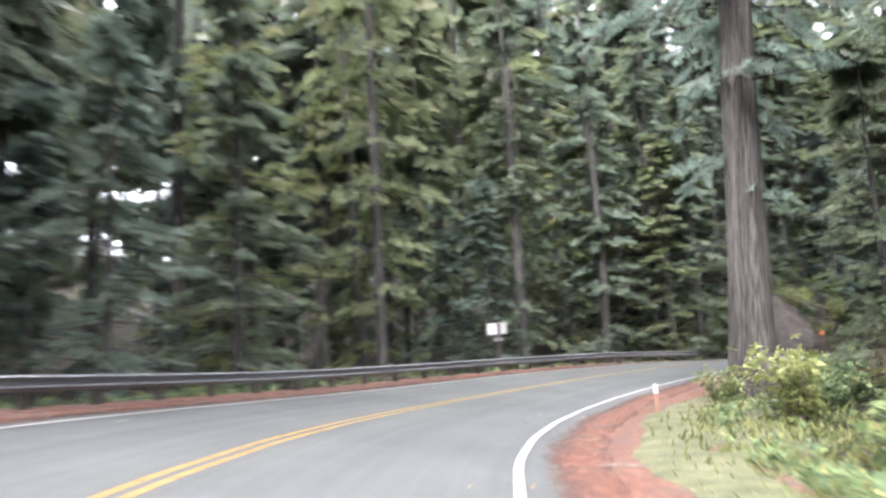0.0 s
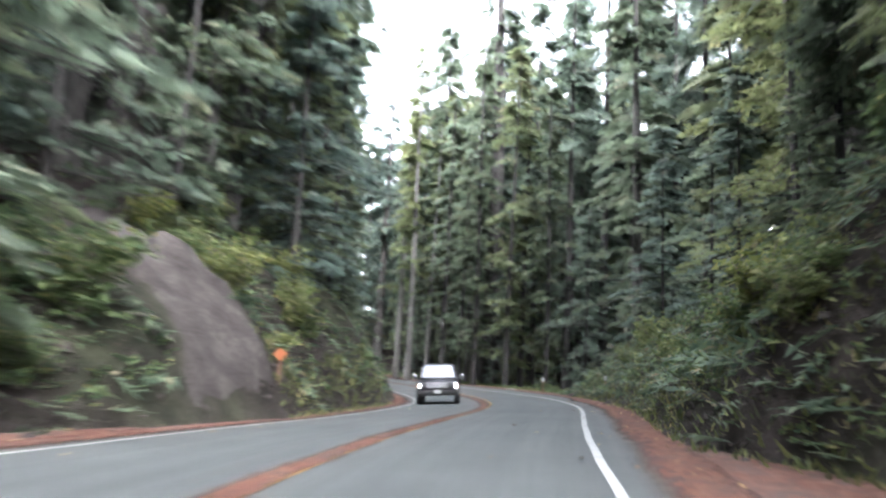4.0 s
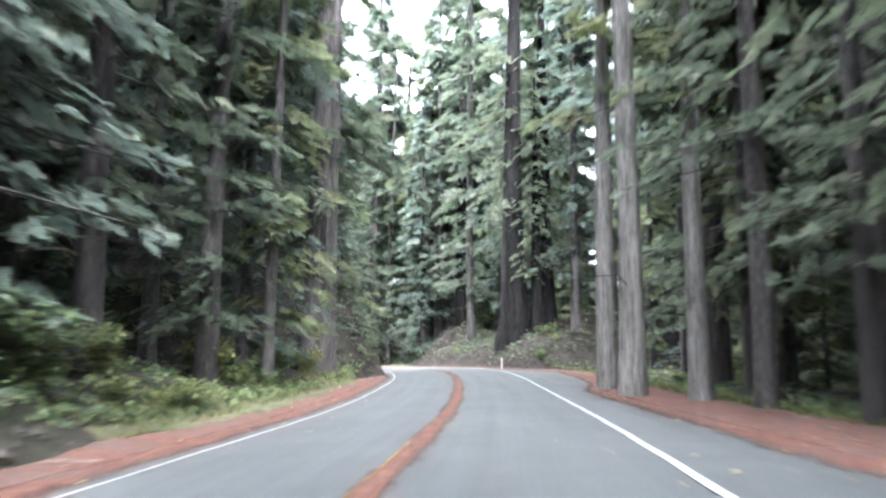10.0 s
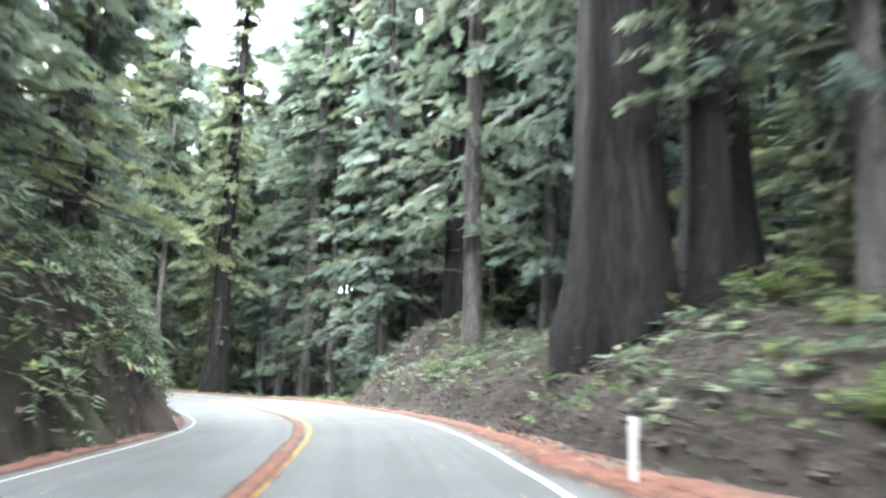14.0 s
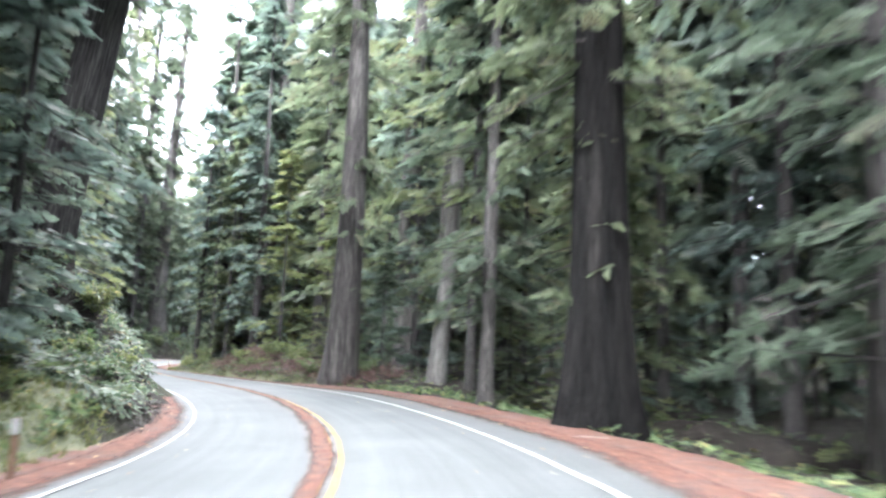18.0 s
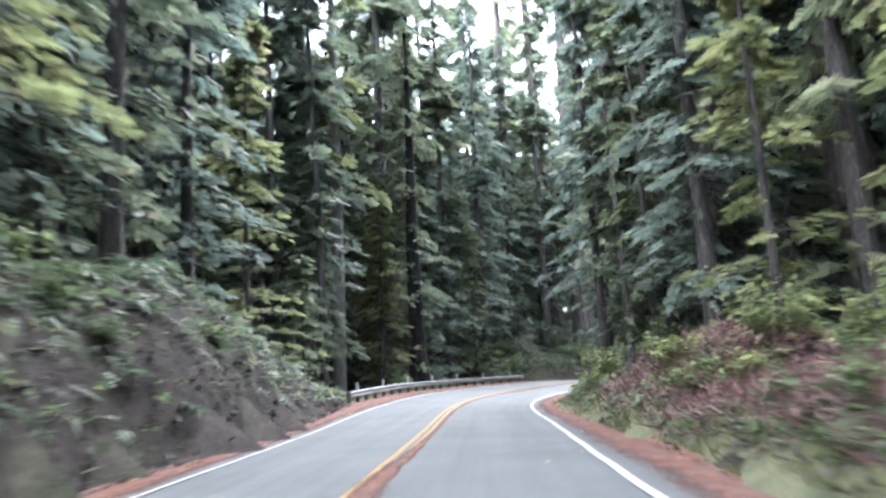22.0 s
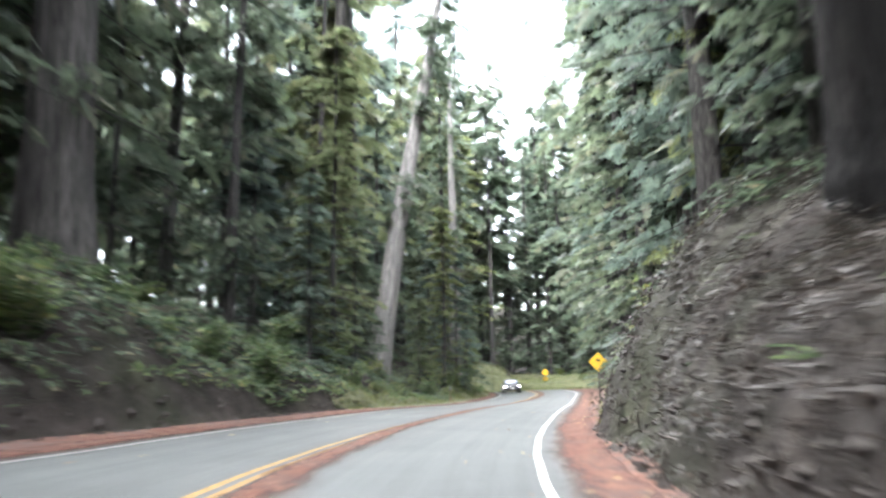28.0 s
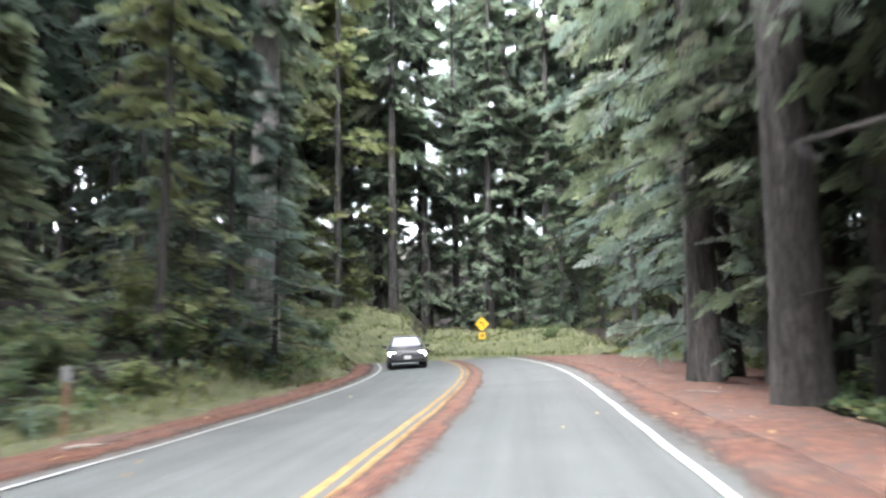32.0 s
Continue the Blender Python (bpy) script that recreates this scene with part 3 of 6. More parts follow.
road = strip("road", [-EDGE - 0.7, -EDGE, -2.7, -1.8, -0.9, 0, 0.9, 1.8, 2.7, lambda s: EDGE + apron(s), lambda s: EDGE + 0.7 + apron(s)], [-0.075, -0.02, 0, 0, 0.01, 0.015, 0.01, 0, 0, -0.02, -0.075], M_ASPHALT, uv=True, step=0.5)
tagged(road, "worn grey asphalt two-lane road surface", "road", kind="structure")
wob = lambda p: (lambda s: p + 0.012 * np.sin(s * 0.31) + 0.008 * np.sin(s * 1.7))
for name, lat, half, mat, label in (("edge_line", -W, 0.045, M_WHITE, "worn white edge line painted on asphalt"), ("edge_line", W, 0.066, M_WHITE, "worn white edge line painted on asphalt"),
                                    ("centre_line", -0.11, 0.056, M_YELLOWLINE, "worn yellow centre line painted on asphalt"),
                                    ("centre_line", 0.11, 0.056, M_YELLOWLINE, "worn yellow centre line painted on asphalt")):
    ob = strip(name, [wob(lat - half), wob(lat + half)], 0.019 if abs(lat) < 1 else 0.006, mat, step=0.5)
    tagged(ob, label, "road marking", "road markings", "structure")


def ragged(base, sign, p):
    return lambda s: sign * (base(s) if callable(base) else base) + 0.12 * np.sin(s * 0.73 + p) + 0.08 * np.sin(s * 2.1 + 2 * p) + 0.05 * np.sin(s * 5.3 + p)


for sg, nm in ((-1, "left"), (1, "right")):
    wide = lambda s, sg=sg: EDGE + side(s, np.full_like(s, sg))[0]
    mid = lambda s, sg=sg: EDGE + 0.3 + side(s, np.full_like(s, sg))[0] * 0.5
    start = lambda s, sg=sg: EDGE + 0.4 + (apron(s) if sg > 0 else 0)
    mid = lambda s, mid=mid, start=start: np.maximum(mid(s), start(s) + 0.3)
    wide = lambda s, wide=wide, mid=mid: np.maximum(wide(s), mid(s) + 0.2)
    ob = strip("shoulder", [ragged(start, sg, 1.0), ragged(mid, sg, 2.0), ragged(lambda s: wide(s) + 0.2, sg, 3.0), ragged(lambda s: wide(s) + 0.85, sg, 3.0)],
               [-0.03, 0.0, 0.03, -0.25], M_LITTER, step=0.5)
    tagged(ob, "gravel road shoulder covered in rusty red redwood needles", "shoulder", kind="structure")
    fringe = lambda d, p, sg=sg: (lambda s: sg * (EDGE + d + (apron(s) if sg > 0 else 0)) + 0.05 * np.sin(s * 0.9 + p) + 0.04 * np.sin(s * 2.9 + p))
    ob = strip("needle_litter", [fringe(-0.3, 1.0), fringe(0.15, 2.0), fringe(0.8, 3.0), fringe(1.1, 4.0)], [-0.008, 0.004, 0.012, -0.06], M_LITTER_THIN, 0.0, None, 0.5, uv=True)
    tagged(ob, "ragged edge of rusty redwood needles on the asphalt", "needle litter", kind="stuff")


for s0, s1, sg, a0, a1 in ((14, 62, 1, 1.3, 4.6), (160, 194, -1, 1.5, 3.2), (241, 264, -1, 0.9, 3.4), (288, 332, 1, 0.75, 3.2), (330, 362, 1, 1.6, 5.0), (388, 413, 1, 1.2, 5.2), (399, 447, -1, 1.25, 2.9), (438, 460, 1, 5.2, 9.0), (439, 460, -1, 0.9, 6.5)):
    ends = lambda s, s0=s0, s1=s1: np.clip(np.minimum(s - s0, s1 - s) / 5, 0.02, 1)
    lo = lambda s, a0=a0, a1=a1, e=ends: EDGE + a0 + (a1 - a0) * 0.5 * (1 - e(s))
    hi = lambda s, a0=a0, a1=a1, e=ends: EDGE + a1 - (a1 - a0) * 0.5 * (1 - e(s))
    ss = np.arange(s0, min(s1, LENGTH - 1), 0.5)
    n = 7
    la = np.stack([lo(ss) + (hi(ss) - lo(ss)) * k / (n - 1) + 0.14 * np.sin(ss * 0.8 + k) + 0.08 * np.sin(ss * 2.3 + 2 * k) for k in range(n)], 1)
    p = along(ss[:, None], sg * la)
    flat = along(ss[:, None], sg * la)[..., 2]
    wide = side(ss, np.full_like(ss, sg))[0][:, None]
    on_shoulder = np.clip((EDGE + wide + 0.4 - la) / 0.5, 0, 1)
    z = np.maximum(height(p[..., 0], p[..., 1]), flat * on_shoulder + (flat - 9) * (1 - on_shoulder)) + 0.07
    z[:, 0] -= 0.09
    z[:, -1] -= 0.16
    idx = np.arange(la.size).reshape(la.shape)
    f = np.stack([idx[:-1, :-1], idx[:-1, 1:], idx[1:, 1:], idx[1:, :-1]], -1).reshape(-1, 4)
    me = mesh_of("grass_verge", np.stack([p[..., 0], p[..., 1], z], -1).reshape(-1, 3), f if sg > 0 else f[:, ::-1], M_TURF, smooth=True)
    tagged(new("grass_verge", me), "pale green and straw-coloured grass verge beside the road", "verge", kind="structure")


DRIFT_S = [70, 82, 105, 115, 140, 150, 200, 215, 245, 260, 285, 300, 308, 340, 352, 375, 388, 415, 425, 465]
DRIFT_AT = [0.1, 0.0, 0.0, -0.3, -0.3, 0.0, 0.0, -0.2, -0.1, -0.3, 0.0, 0.1, 0.25, 0.3, 0.45, 0.4, 0.05, 0.0, 0.4, 0.4]
DRIFT_HALF = [0.05, 0.3, 0.32, 0.36, 0.36, 0.34, 0.34, 0.2, 0.16, 0.36, 0.4, 0.3, 0.1, 0.14, 0.5, 0.45, 0.34, 0.32, 0.4, 0.4]


def drift(sign, p):
    return lambda s: np.interp(s, DRIFT_S, DRIFT_AT) + np.interp(s, DRIFT_S, DRIFT_HALF) * sign * (1 + 0.22 * np.sin(s / 7 + p) + 0.16 * np.sin(s * 0.9 + p) + 0.12 * np.sin(s * 2.7 + 3 * p))


for s0, s1 in ((72, 118), (118, 214), (214, 306), (306, 465)):
    ob = strip("needle_litter", [drift(-1, 1.0), drift(-0.3, 2.0), drift(0.4, 2.5), drift(1, 4.0)], [0.021, 0.03, 0.03, 0.021], M_LITTER_THIN, s0, min(s1, LENGTH - 2), 0.25, uv=True)
    tagged(ob, "drift of rusty redwood needles along the centre line", "needle litter", kind="stuff")

def earth_patch(s0, s1, sg, lo, hi, label):
    """Bare crumbling earth where a cut bank has slipped, narrowing uphill."""
    ss, k = np.arange(s0, s1, 0.4), 16
    u = np.linspace(0, 1, k)[None]
    mid, half = (s0 + s1) / 2, (s1 - s0) / 2
    st = mid + (ss[:, None] - mid) * (1 - 0.55 * u ** 1.5) + 0.5 * u * half * 0.6 + 0.25 * np.sin(u * 9 + ss[:, None])
    wide = side(st, np.full_like(st, sg))[0]
    d = lo + (hi - lo) * u * (1 - 0.5 * ((ss[:, None] - mid) / half) ** 2)
    p = along(st, sg * (EDGE + wide + d))
    x, y = p[..., 0], p[..., 1]
    lump = 0.2 * np.sin(x * 3.1 + 1.7 * np.sin(y * 2.3)) * np.sin(y * 3.7) + 0.1 * np.sin(x * 6.3 + y * 4.1) * np.sin(y * 5.7 - x * 2.9)
    z = height(x, y) + 0.17 + lump
    for edge in (np.s_[0], np.s_[-1], np.s_[:, 0], np.s_[:, -1]):
        z[edge] -= 0.5
    idx = np.arange(x.size).reshape(x.shape)
    f = np.stack([idx[:-1, :-1], idx[:-1, 1:], idx[1:, 1:], idx[1:, :-1]], -1).reshape(-1, 4)
    me = mesh_of("bare_earth", np.stack([x, y, z], -1).reshape(-1, 3), f if sg > 0 else f[:, ::-1], M_EARTH, smooth=True)
    tagged(new("bare_earth", me), label, "bank", kind="structure")


earth_patch(93, 98.6, -1, -0.2, 8.0, "slipped patch of bare grey-brown earth on the bank")


def end_meadow():
    """The grassy slope beyond the last bend."""
    e, r = LINE[-1, :2], RIGHT[-1]
    fw, ou = np.meshgrid(np.arange(3.0, 25, 0.8), np.arange(-15.0, 13, 0.8), indexing="ij")
    x, y = e[0] - r[1] * fw + r[0] * ou, e[1] + r[0] * fw + r[1] * ou
    z = height(x, y) + 0.06
    z[0] -= 0.3
    z[-1] -= 0.3
    z[:, 0] -= 0.3
    z[:, -1] -= 0.3
    idx = np.arange(x.size).reshape(x.shape)
    f = np.stack([idx[:-1, :-1], idx[:-1, 1:], idx[1:, 1:], idx[1:, :-1]], -1).reshape(-1, 4)
    tagged(new("grass_slope", mesh_of("grass_slope", np.stack([x, y, z], -1).reshape(-1, 3), f, M_TURF, smooth=True)), "pale green grassy slope beyond the bend", "slope", kind="structure")


end_meadow()

# ---- plants ----
def tube(pts, radii, seg=6):
    """Rings round a line of points; returns verts and quads."""
    pts = np.asarray(pts, float)
    d = np.gradient(pts, axis=0)
    d /= np.linalg.norm(d, axis=1, keepdims=True) + 1e-9
    ref = np.where(np.abs(d[:, 2:3]) > 0.9, np.array([[1.0, 0, 0]]), np.array([[0, 0, 1.0]]))
    a = np.cross(d, ref)
    a /= np.linalg.norm(a, axis=1, keepdims=True)
    b = np.cross(d, a)
    th = np.arange(seg) / seg * 2 * np.pi
    r = np.asarray(radii, float)
    if r.ndim == 1:
        r = np.repeat(r[:, None], seg, 1)
    v = pts[:, None] + r[..., None] * (a[:, None] * np.cos(th)[None, :, None] + b[:, None] * np.sin(th)[None, :, None])
    k = len(pts)
    idx = np.arange(k * seg).reshape(k, seg)
    nxt = np.roll(idx, -1, axis=1)
    f = np.stack([idx[:-1], nxt[:-1], nxt[1:], idx[1:]], -1).reshape(-1, 4)
    return v.reshape(-1, 3), f


def join(pieces):
    vs, fs, mi, k = [], [], [], 0
    for v, f, m in pieces:
        vs.append(np.asarray(v))
        fs += (np.asarray(f) + k).tolist()
        mi += [m] * len(f)
        k += len(v)
    return np.concatenate(vs), fs, mi


def trunk_mesh(rng, h, r, mat, flutes=7, lean=0.0, flare=0.5, seg=14):
    """A tapered, fluted trunk with a flared foot that goes a little into the ground."""
    z = np.concatenate([[-1.8, 0, 0.25, 0.6, 1.1, 2.0, 3.5], np.linspace(5.5, h, 9)])
    t = np.clip(z / h, 0, 1)
    rad = r * (1 - 0.85 * t ** 1.15) * (1 + flare * np.exp(-np.maximum(z, 0) / (1.6 * r + 0.3)))
    th = np.arange(seg) / seg * 2 * np.pi
    ph = rng.uniform(0, 6.28, 4)
    groove = 1 + 0.07 * np.sin(flutes * th + ph[0]) + 0.05 * np.sin((flutes * 2 + 1) * th + ph[1]) + 0.05 * np.sin(2 * th + ph[2])
    wobble = 1 + 0.03 * np.sin(z[:, None] * 0.9 + th[None] * 3 + ph[3])
    R = rad[:, None] * (1 + (groove[None] - 1) * (0.6 + 0.9 * np.exp(-np.maximum(z, 0) / 2.5))[:, None]) * wobble
    bend = rng.uniform(-0.25, 0.25, 2)
    pts = np.stack([lean * z + bend[0] * np.sin(z * 0.12), bend[1] * np.sin(z * 0.1 + 1) - bend[1] * np.sin(1), z], 1)
    v, f = tube(pts, R, seg)
    return mesh_of("trunk", v, f, mat, smooth=True), pts


def sprays(rng, at, way, size, flat=0.55, blades=5, fat=0.2):
    """Feathery twigs: at each place a few slim blades fan out along a way. Returns verts and triangles."""
    n = len(at)
    way = way / (np.linalg.norm(way, axis=1, keepdims=True) + 1e-9)
    sidev = np.cross(way, np.array([0, 0, 1.0]) + rng.normal(0, flat * 0.4, (n, 3)))
    sidev /= np.linalg.norm(sidev, axis=1, keepdims=True) + 1e-9
    big = size * rng.uniform(0.7, 1.3, n)
    vs = []
    for k in range(blades):
        a = (k / (blades - 1) - 0.5) * 2.0 if blades > 1 else 0
        ang = a * 1.0 + rng.normal(0, 0.15, n)
        ln = big * (1 - 0.35 * abs(a)) * rng.uniform(0.75, 1.2, n)
        d = way * np.cos(ang)[:, None] + sidev * np.sin(ang)[:, None]
        d[:, 2] -= 0.18 + 0.1 * rng.random(n)
        w = np.cross(d, np.array([0, 0, 1.0]) + rng.normal(0, 0.5, (n, 3)))
        w /= np.linalg.norm(w, axis=1, keepdims=True) + 1e-9
        w *= (ln * fat)[:, None]
        root = at + way * (rng.uniform(-0.1, 0.15, n) * size)[:, None]
        cut = rng.uniform(0.1, 0.55, n)[:, None] * ln[:, None]
        vs.append(np.stack([root + d * cut * 0.4 - w, root + d * cut + w, root + d * ln[:, None]], 1))
    v = np.stack(vs, 1).reshape(-1, 3)
    f = np.arange(len(v)).reshape(-1, 3)
    return v, f


def feathers(rng, at, way, size, blades=7, fat=0.15):
    """Flat twigs with leaflets on alternate sides of a drooping spine. Returns verts and triangles."""
    n = len(at)
    way = way / (np.linalg.norm(way, axis=1, keepdims=True) + 1e-9)
    sidev = np.cross(way, np.array([0, 0, 1.0]) + rng.normal(0, 0.45, (n, 3)))
    sidev /= np.linalg.norm(sidev, axis=1, keepdims=True) + 1e-9
    big = (size * rng.uniform(0.65, 1.3, n))[:, None]
    vs = []
    for k in range(blades):
        u = k / blades
        p = at + way * big * u
        p[:, 2] -= 0.25 * big[:, 0] * u * u
        if k == blades - 1:
            d, ln = way * 1.0, 0.34
        else:
            sg = 1 if k % 2 else -1
            d, ln = way * 0.62 + sidev * sg * 0.8, 0.52 * (1 - 0.5 * u)
        d = d + rng.normal(0, 0.12, (n, 3))
        d[:, 2] -= 0.16
        w = way * big * fat * (1.0 if k < blades - 1 else 0.1) + (sidev * big * 0.07 if k == blades - 1 else 0)
        vs.append(np.stack([p - w * 0.5, p + w, p + d * big * ln * rng.uniform(0.8, 1.2, (n, 1))], 1))
    v = np.stack(vs, 1).reshape(-1, 3)
    return v, np.arange(len(v)).reshape(-1, 3)


def fronds(rng, at, way, size, wide=0.4):
    """Small boughs, one quad each, rolled about their spines. Returns verts and quads."""
    n = len(at)
    way = way / (np.linalg.norm(way, axis=1, keepdims=True) + 1e-9)
    sidev = np.cross(way, np.array([0, 0, 1.0]) + rng.normal(0, 0.12, (n, 3)))
    sidev /= np.linalg.norm(sidev, axis=1, keepdims=True) + 1e-9
    roll = rng.normal(0, 0.8, (n, 1))
    sidev = sidev * np.cos(roll) + np.cross(sidev, way) * np.sin(roll)
    big = (size * rng.uniform(0.55, 1.45, n) * (0.78 + 0.7 * np.clip((at[:, 2] - 5) / 18, 0, 1)))[:, None]
    w, tip = sidev * big * wide * rng.uniform(0.8, 1.2, (n, 1)), at + way * big
    v = np.stack([at - w, at + w, tip + w, tip - w], 1).reshape(-1, 3)
    return v, np.arange(4 * n).reshape(-1, 4)


def bough_uv(me, count):
    """Lays the first count quads of a mesh out from foot to tip."""
    uv = np.zeros((len(me.loops), 2), np.float32)
    uv[:count * 4] = np.tile(np.array([(0, 0), (1, 0), (1, 1), (0, 1)], np.float32), (count, 1))
    me.uv_layers.new(name="UVMap").data.foreach_set("uv", uv.ravel())


def crown_mesh(rng, pts, h, low, reach, limbs, per, size, mats, droop=0.35, hang=0.0, shape=0.8, gaps=0.12, raw=False, fall=1.1):
    """Limbs from the trunk's line, bending down outward, with sprays along them. Uneven by whorl and side."""
    at, way, wood = [], [], []
    ph = rng.uniform(0, 6.28, 3)
    for i in range(limbs):
        u = rng.random() ** fall
        z = low + (h - low) * u
        az = rng.uniform(0, 6.283)
        prof = (1 - u) ** shape * (0.55 + 0.45 * min(1, (u + 0.06) * 6))
        uneven = 0.75 + 0.3 * np.sin(az * 2 + ph[0]) * np.sin(z * 0.5 + ph[1]) + rng.normal(0, 0.14)
        ln = max(0.6, reach * prof * uneven)
        if rng.random() < gaps:
            ln *= 0.45
        o = np.array([np.interp(z, pts[:, 2], pts[:, 0]), np.interp(z, pts[:, 2], pts[:, 1]), z])
        k = np.linspace(0, 1, 5)
        out = np.array([np.cos(az), np.sin(az), 0])
        tilt = rng.normal(0.12, 0.12)
        line = o + out * (k * ln)[:, None] + np.array([0, 0, 1.0]) * (tilt * k * ln - droop * ln * k ** 2)[:, None]
        if not raw:
            wv, wf = tube(line[[0, 4]], np.array([0.03, 0.006]) * (0.6 + ln * 0.22), 3)
            wood.append((wv, wf, 1))
        n = max(3, int(per * 1.8 * (0.4 + ln / reach)))
        t = rng.uniform(0.12, 1.0, n)
        p = np.stack([np.interp(t, k, line[:, j]) for j in range(3)], 1)
        sd = np.cross(out, [0, 0, 1.0])
        p += sd * (rng.normal(0, 0.17, n) * ln * 0.8 * (1.1 - t))[:, None]
        p[:, 2] += rng.normal(0, 0.1, n)
        w = out * rng.uniform(0.35, 1.0, n)[:, None] + sd * rng.normal(0, 0.75, n)[:, None]
        w[:, 2] -= droop * 0.8 + hang * rng.random(n)
        at.append(p)
        way.append(w)
    v, f = fronds(rng, np.concatenate(at), np.concatenate(way), size * 0.83)
    if raw:
        return v, f
    V, Fc, mi = join([(v, f, 0)] + wood)
    me = mesh_of("crown", V, Fc, mats, mi)
    bough_uv(me, len(f))
    return me


def dead_branch(rng, pts, r, z, az):
    """A bare, crooked branch left on the lower trunk, drooping outward."""
    ln, k = rng.uniform(0.9, 2.6), np.array([0.0, 0.25, 0.5, 0.78, 1.0])
    o = np.array([np.interp(z, pts[:, 2], pts[:, 0]), np.interp(z, pts[:, 2], pts[:, 1]), z])
    out, sd = np.array([np.cos(az), np.sin(az), 0]), np.array([-np.sin(az), np.cos(az), 0])
    line = o + out * (r * 0.6 + k * ln)[:, None] + sd * (rng.normal(0, 0.16, 5) * k * ln)[:, None] + np.array([0, 0, 1.0]) * (rng.normal(0.1, 0.2) * k * ln - 0.4 * ln * k ** 2)[:, None]
    v, f = tube(line, np.array([0.036, 0.028, 0.02, 0.013, 0.004]) * (0.6 + 0.2 * ln), 4)
    return mesh_of("dead_branch", v, f, M_BARK_DARK)


def tree_kind(seed, name, h, r, low, reach, limbs, per, size, bark, needles, label, category="tree", lean=0.0, **kw):
    """A tree at the origin: an Empty with its trunk and its crown."""
    rng = np.random.default_rng(seed)
    t = new(name)
    tm, pts = trunk_mesh(rng, h, r, bark, lean=lean, flare=kw.pop("flare", 0.5))
    child("trunk", tm, t)
    if limbs and low > 2:
        for i in range(4):
            child("dead_branch", dead_branch(rng, pts, r, 2.4 + (low + 2) * (i + rng.random()) / 4, i * 2.4 + rng.random()), t, "bare dead branch")
    if limbs:
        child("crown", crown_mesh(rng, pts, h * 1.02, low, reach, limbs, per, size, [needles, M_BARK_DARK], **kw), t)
    tagged(t, label, category)
    t["used"] = 0
    return t


def put(kind, x, y, turn=0.0, scale=1.0, up=0.0, lean=0.0, group="", label=""):
    """Stand a kind of plant on the ground; the first one moves, the next are copies."""
    z = float(height(np.array([x]), np.array([y]))[0]) + up
    m = pose(x, y, z, 0, lean, turn)
    if kind["used"] == 0:
        kind.scale = (scale,) * 3
        kind.matrix_basis = m @ Matrix.Diagonal((scale, scale, scale, 1))
        ob = kind
    else:
        ob = copy_thing(kind, m)
        ob.matrix_basis = m @ Matrix.Diagonal((scale, scale, scale, 1))
    kind["used"] += 1
    tagged(ob, label, group=group)
    return ob


def by_road(s, lat):
    p = along(s, lat)
    return float(p[0]), float(p[1])


def kinds(seed, name, size, rows, bark, **kw):
    return [tree_kind(seed + i, name, h, r, low, reach, limbs, per, size, bark, nd, lab, **dict(kw)) for i, (h, r, low, reach, limbs, per, nd, lab) in enumerate(rows)]


BIG = kinds(11, "redwood_tree", 1.02, [
    (50, 1.0, 6, 6.2, 100, 9, M_NEEDLE, "tall old redwood with fluted grey-brown bark"),
    (46, 0.8, 8, 5.6, 96, 9, M_NEEDLE_BLUE, "tall redwood with ridged bark and drooping boughs"),
    (48, 0.9, 5, 6.2, 100, 9, M_NEEDLE_OLIVE, "tall redwood with olive drooping boughs")], M_BARK, hang=0.5, droop=0.45, shape=0.5, flare=0.28)
DARK = kinds(17, "redwood_tree", 0.8, [(46, 1.0, 9, 5.8, 96, 12, M_NEEDLE, "old redwood with dark fire-scarred bark")], M_BARK_BURNT, hang=0.5, droop=0.45, shape=0.5)
PALE = kinds(21, "redwood_tree", 1.0, [(44, 0.45, 13, 4.0, 60, 8, M_NEEDLE_OLIVE, "slim tree with pale bare bark and a high crown")], M_BARK_PALE, hang=0.3, flare=0.22)
GREY = kinds(25, "redwood_tree", 0.95, [
    (46, 1.15, 15, 5.2, 66, 9, M_NEEDLE, "massive old redwood with weathered grey bark and a high crown"),
    (52, 0.95, 17, 4.6, 62, 8, M_NEEDLE_BLUE, "very tall redwood with pale grey bark and a ragged top")], M_BARK_GREY, hang=0.4, droop=0.4, shape=0.5, flare=0.3)
POLE = kinds(31, "fir_tree", 0.9, [
    (42, 0.32, 4, 5.0, 104, 10, M_NEEDLE, "slender dark fir with a bare lower trunk"),
    (36, 0.26, 3, 4.8, 98, 10, M_NEEDLE_OLIVE, "slender fir with olive green boughs"),
    (46, 0.42, 5.5, 5.6, 108, 10, M_NEEDLE_BLUE, "tall fir with blue-green boughs")], M_BARK_DARK, hang=0.4, flare=0.25, shape=0.5)
YOUNG = kinds(51, "hemlock_tree", 0.85, [
    (17, 0.16, 0.5, 4.4, 88, 11, M_NEEDLE_BLUE, "young hemlock with blue-green layered boughs"),
    (12, 0.13, 0.4, 3.8, 84, 11, M_NEEDLE, "young dark green conifer with boughs to the ground"),
    (23, 0.2, 0.8, 5.0, 94, 11, M_NEEDLE_OLIVE, "conifer with olive green boughs nearly to the ground")], M_BARK_DARK, flare=0.2, droop=0.3)

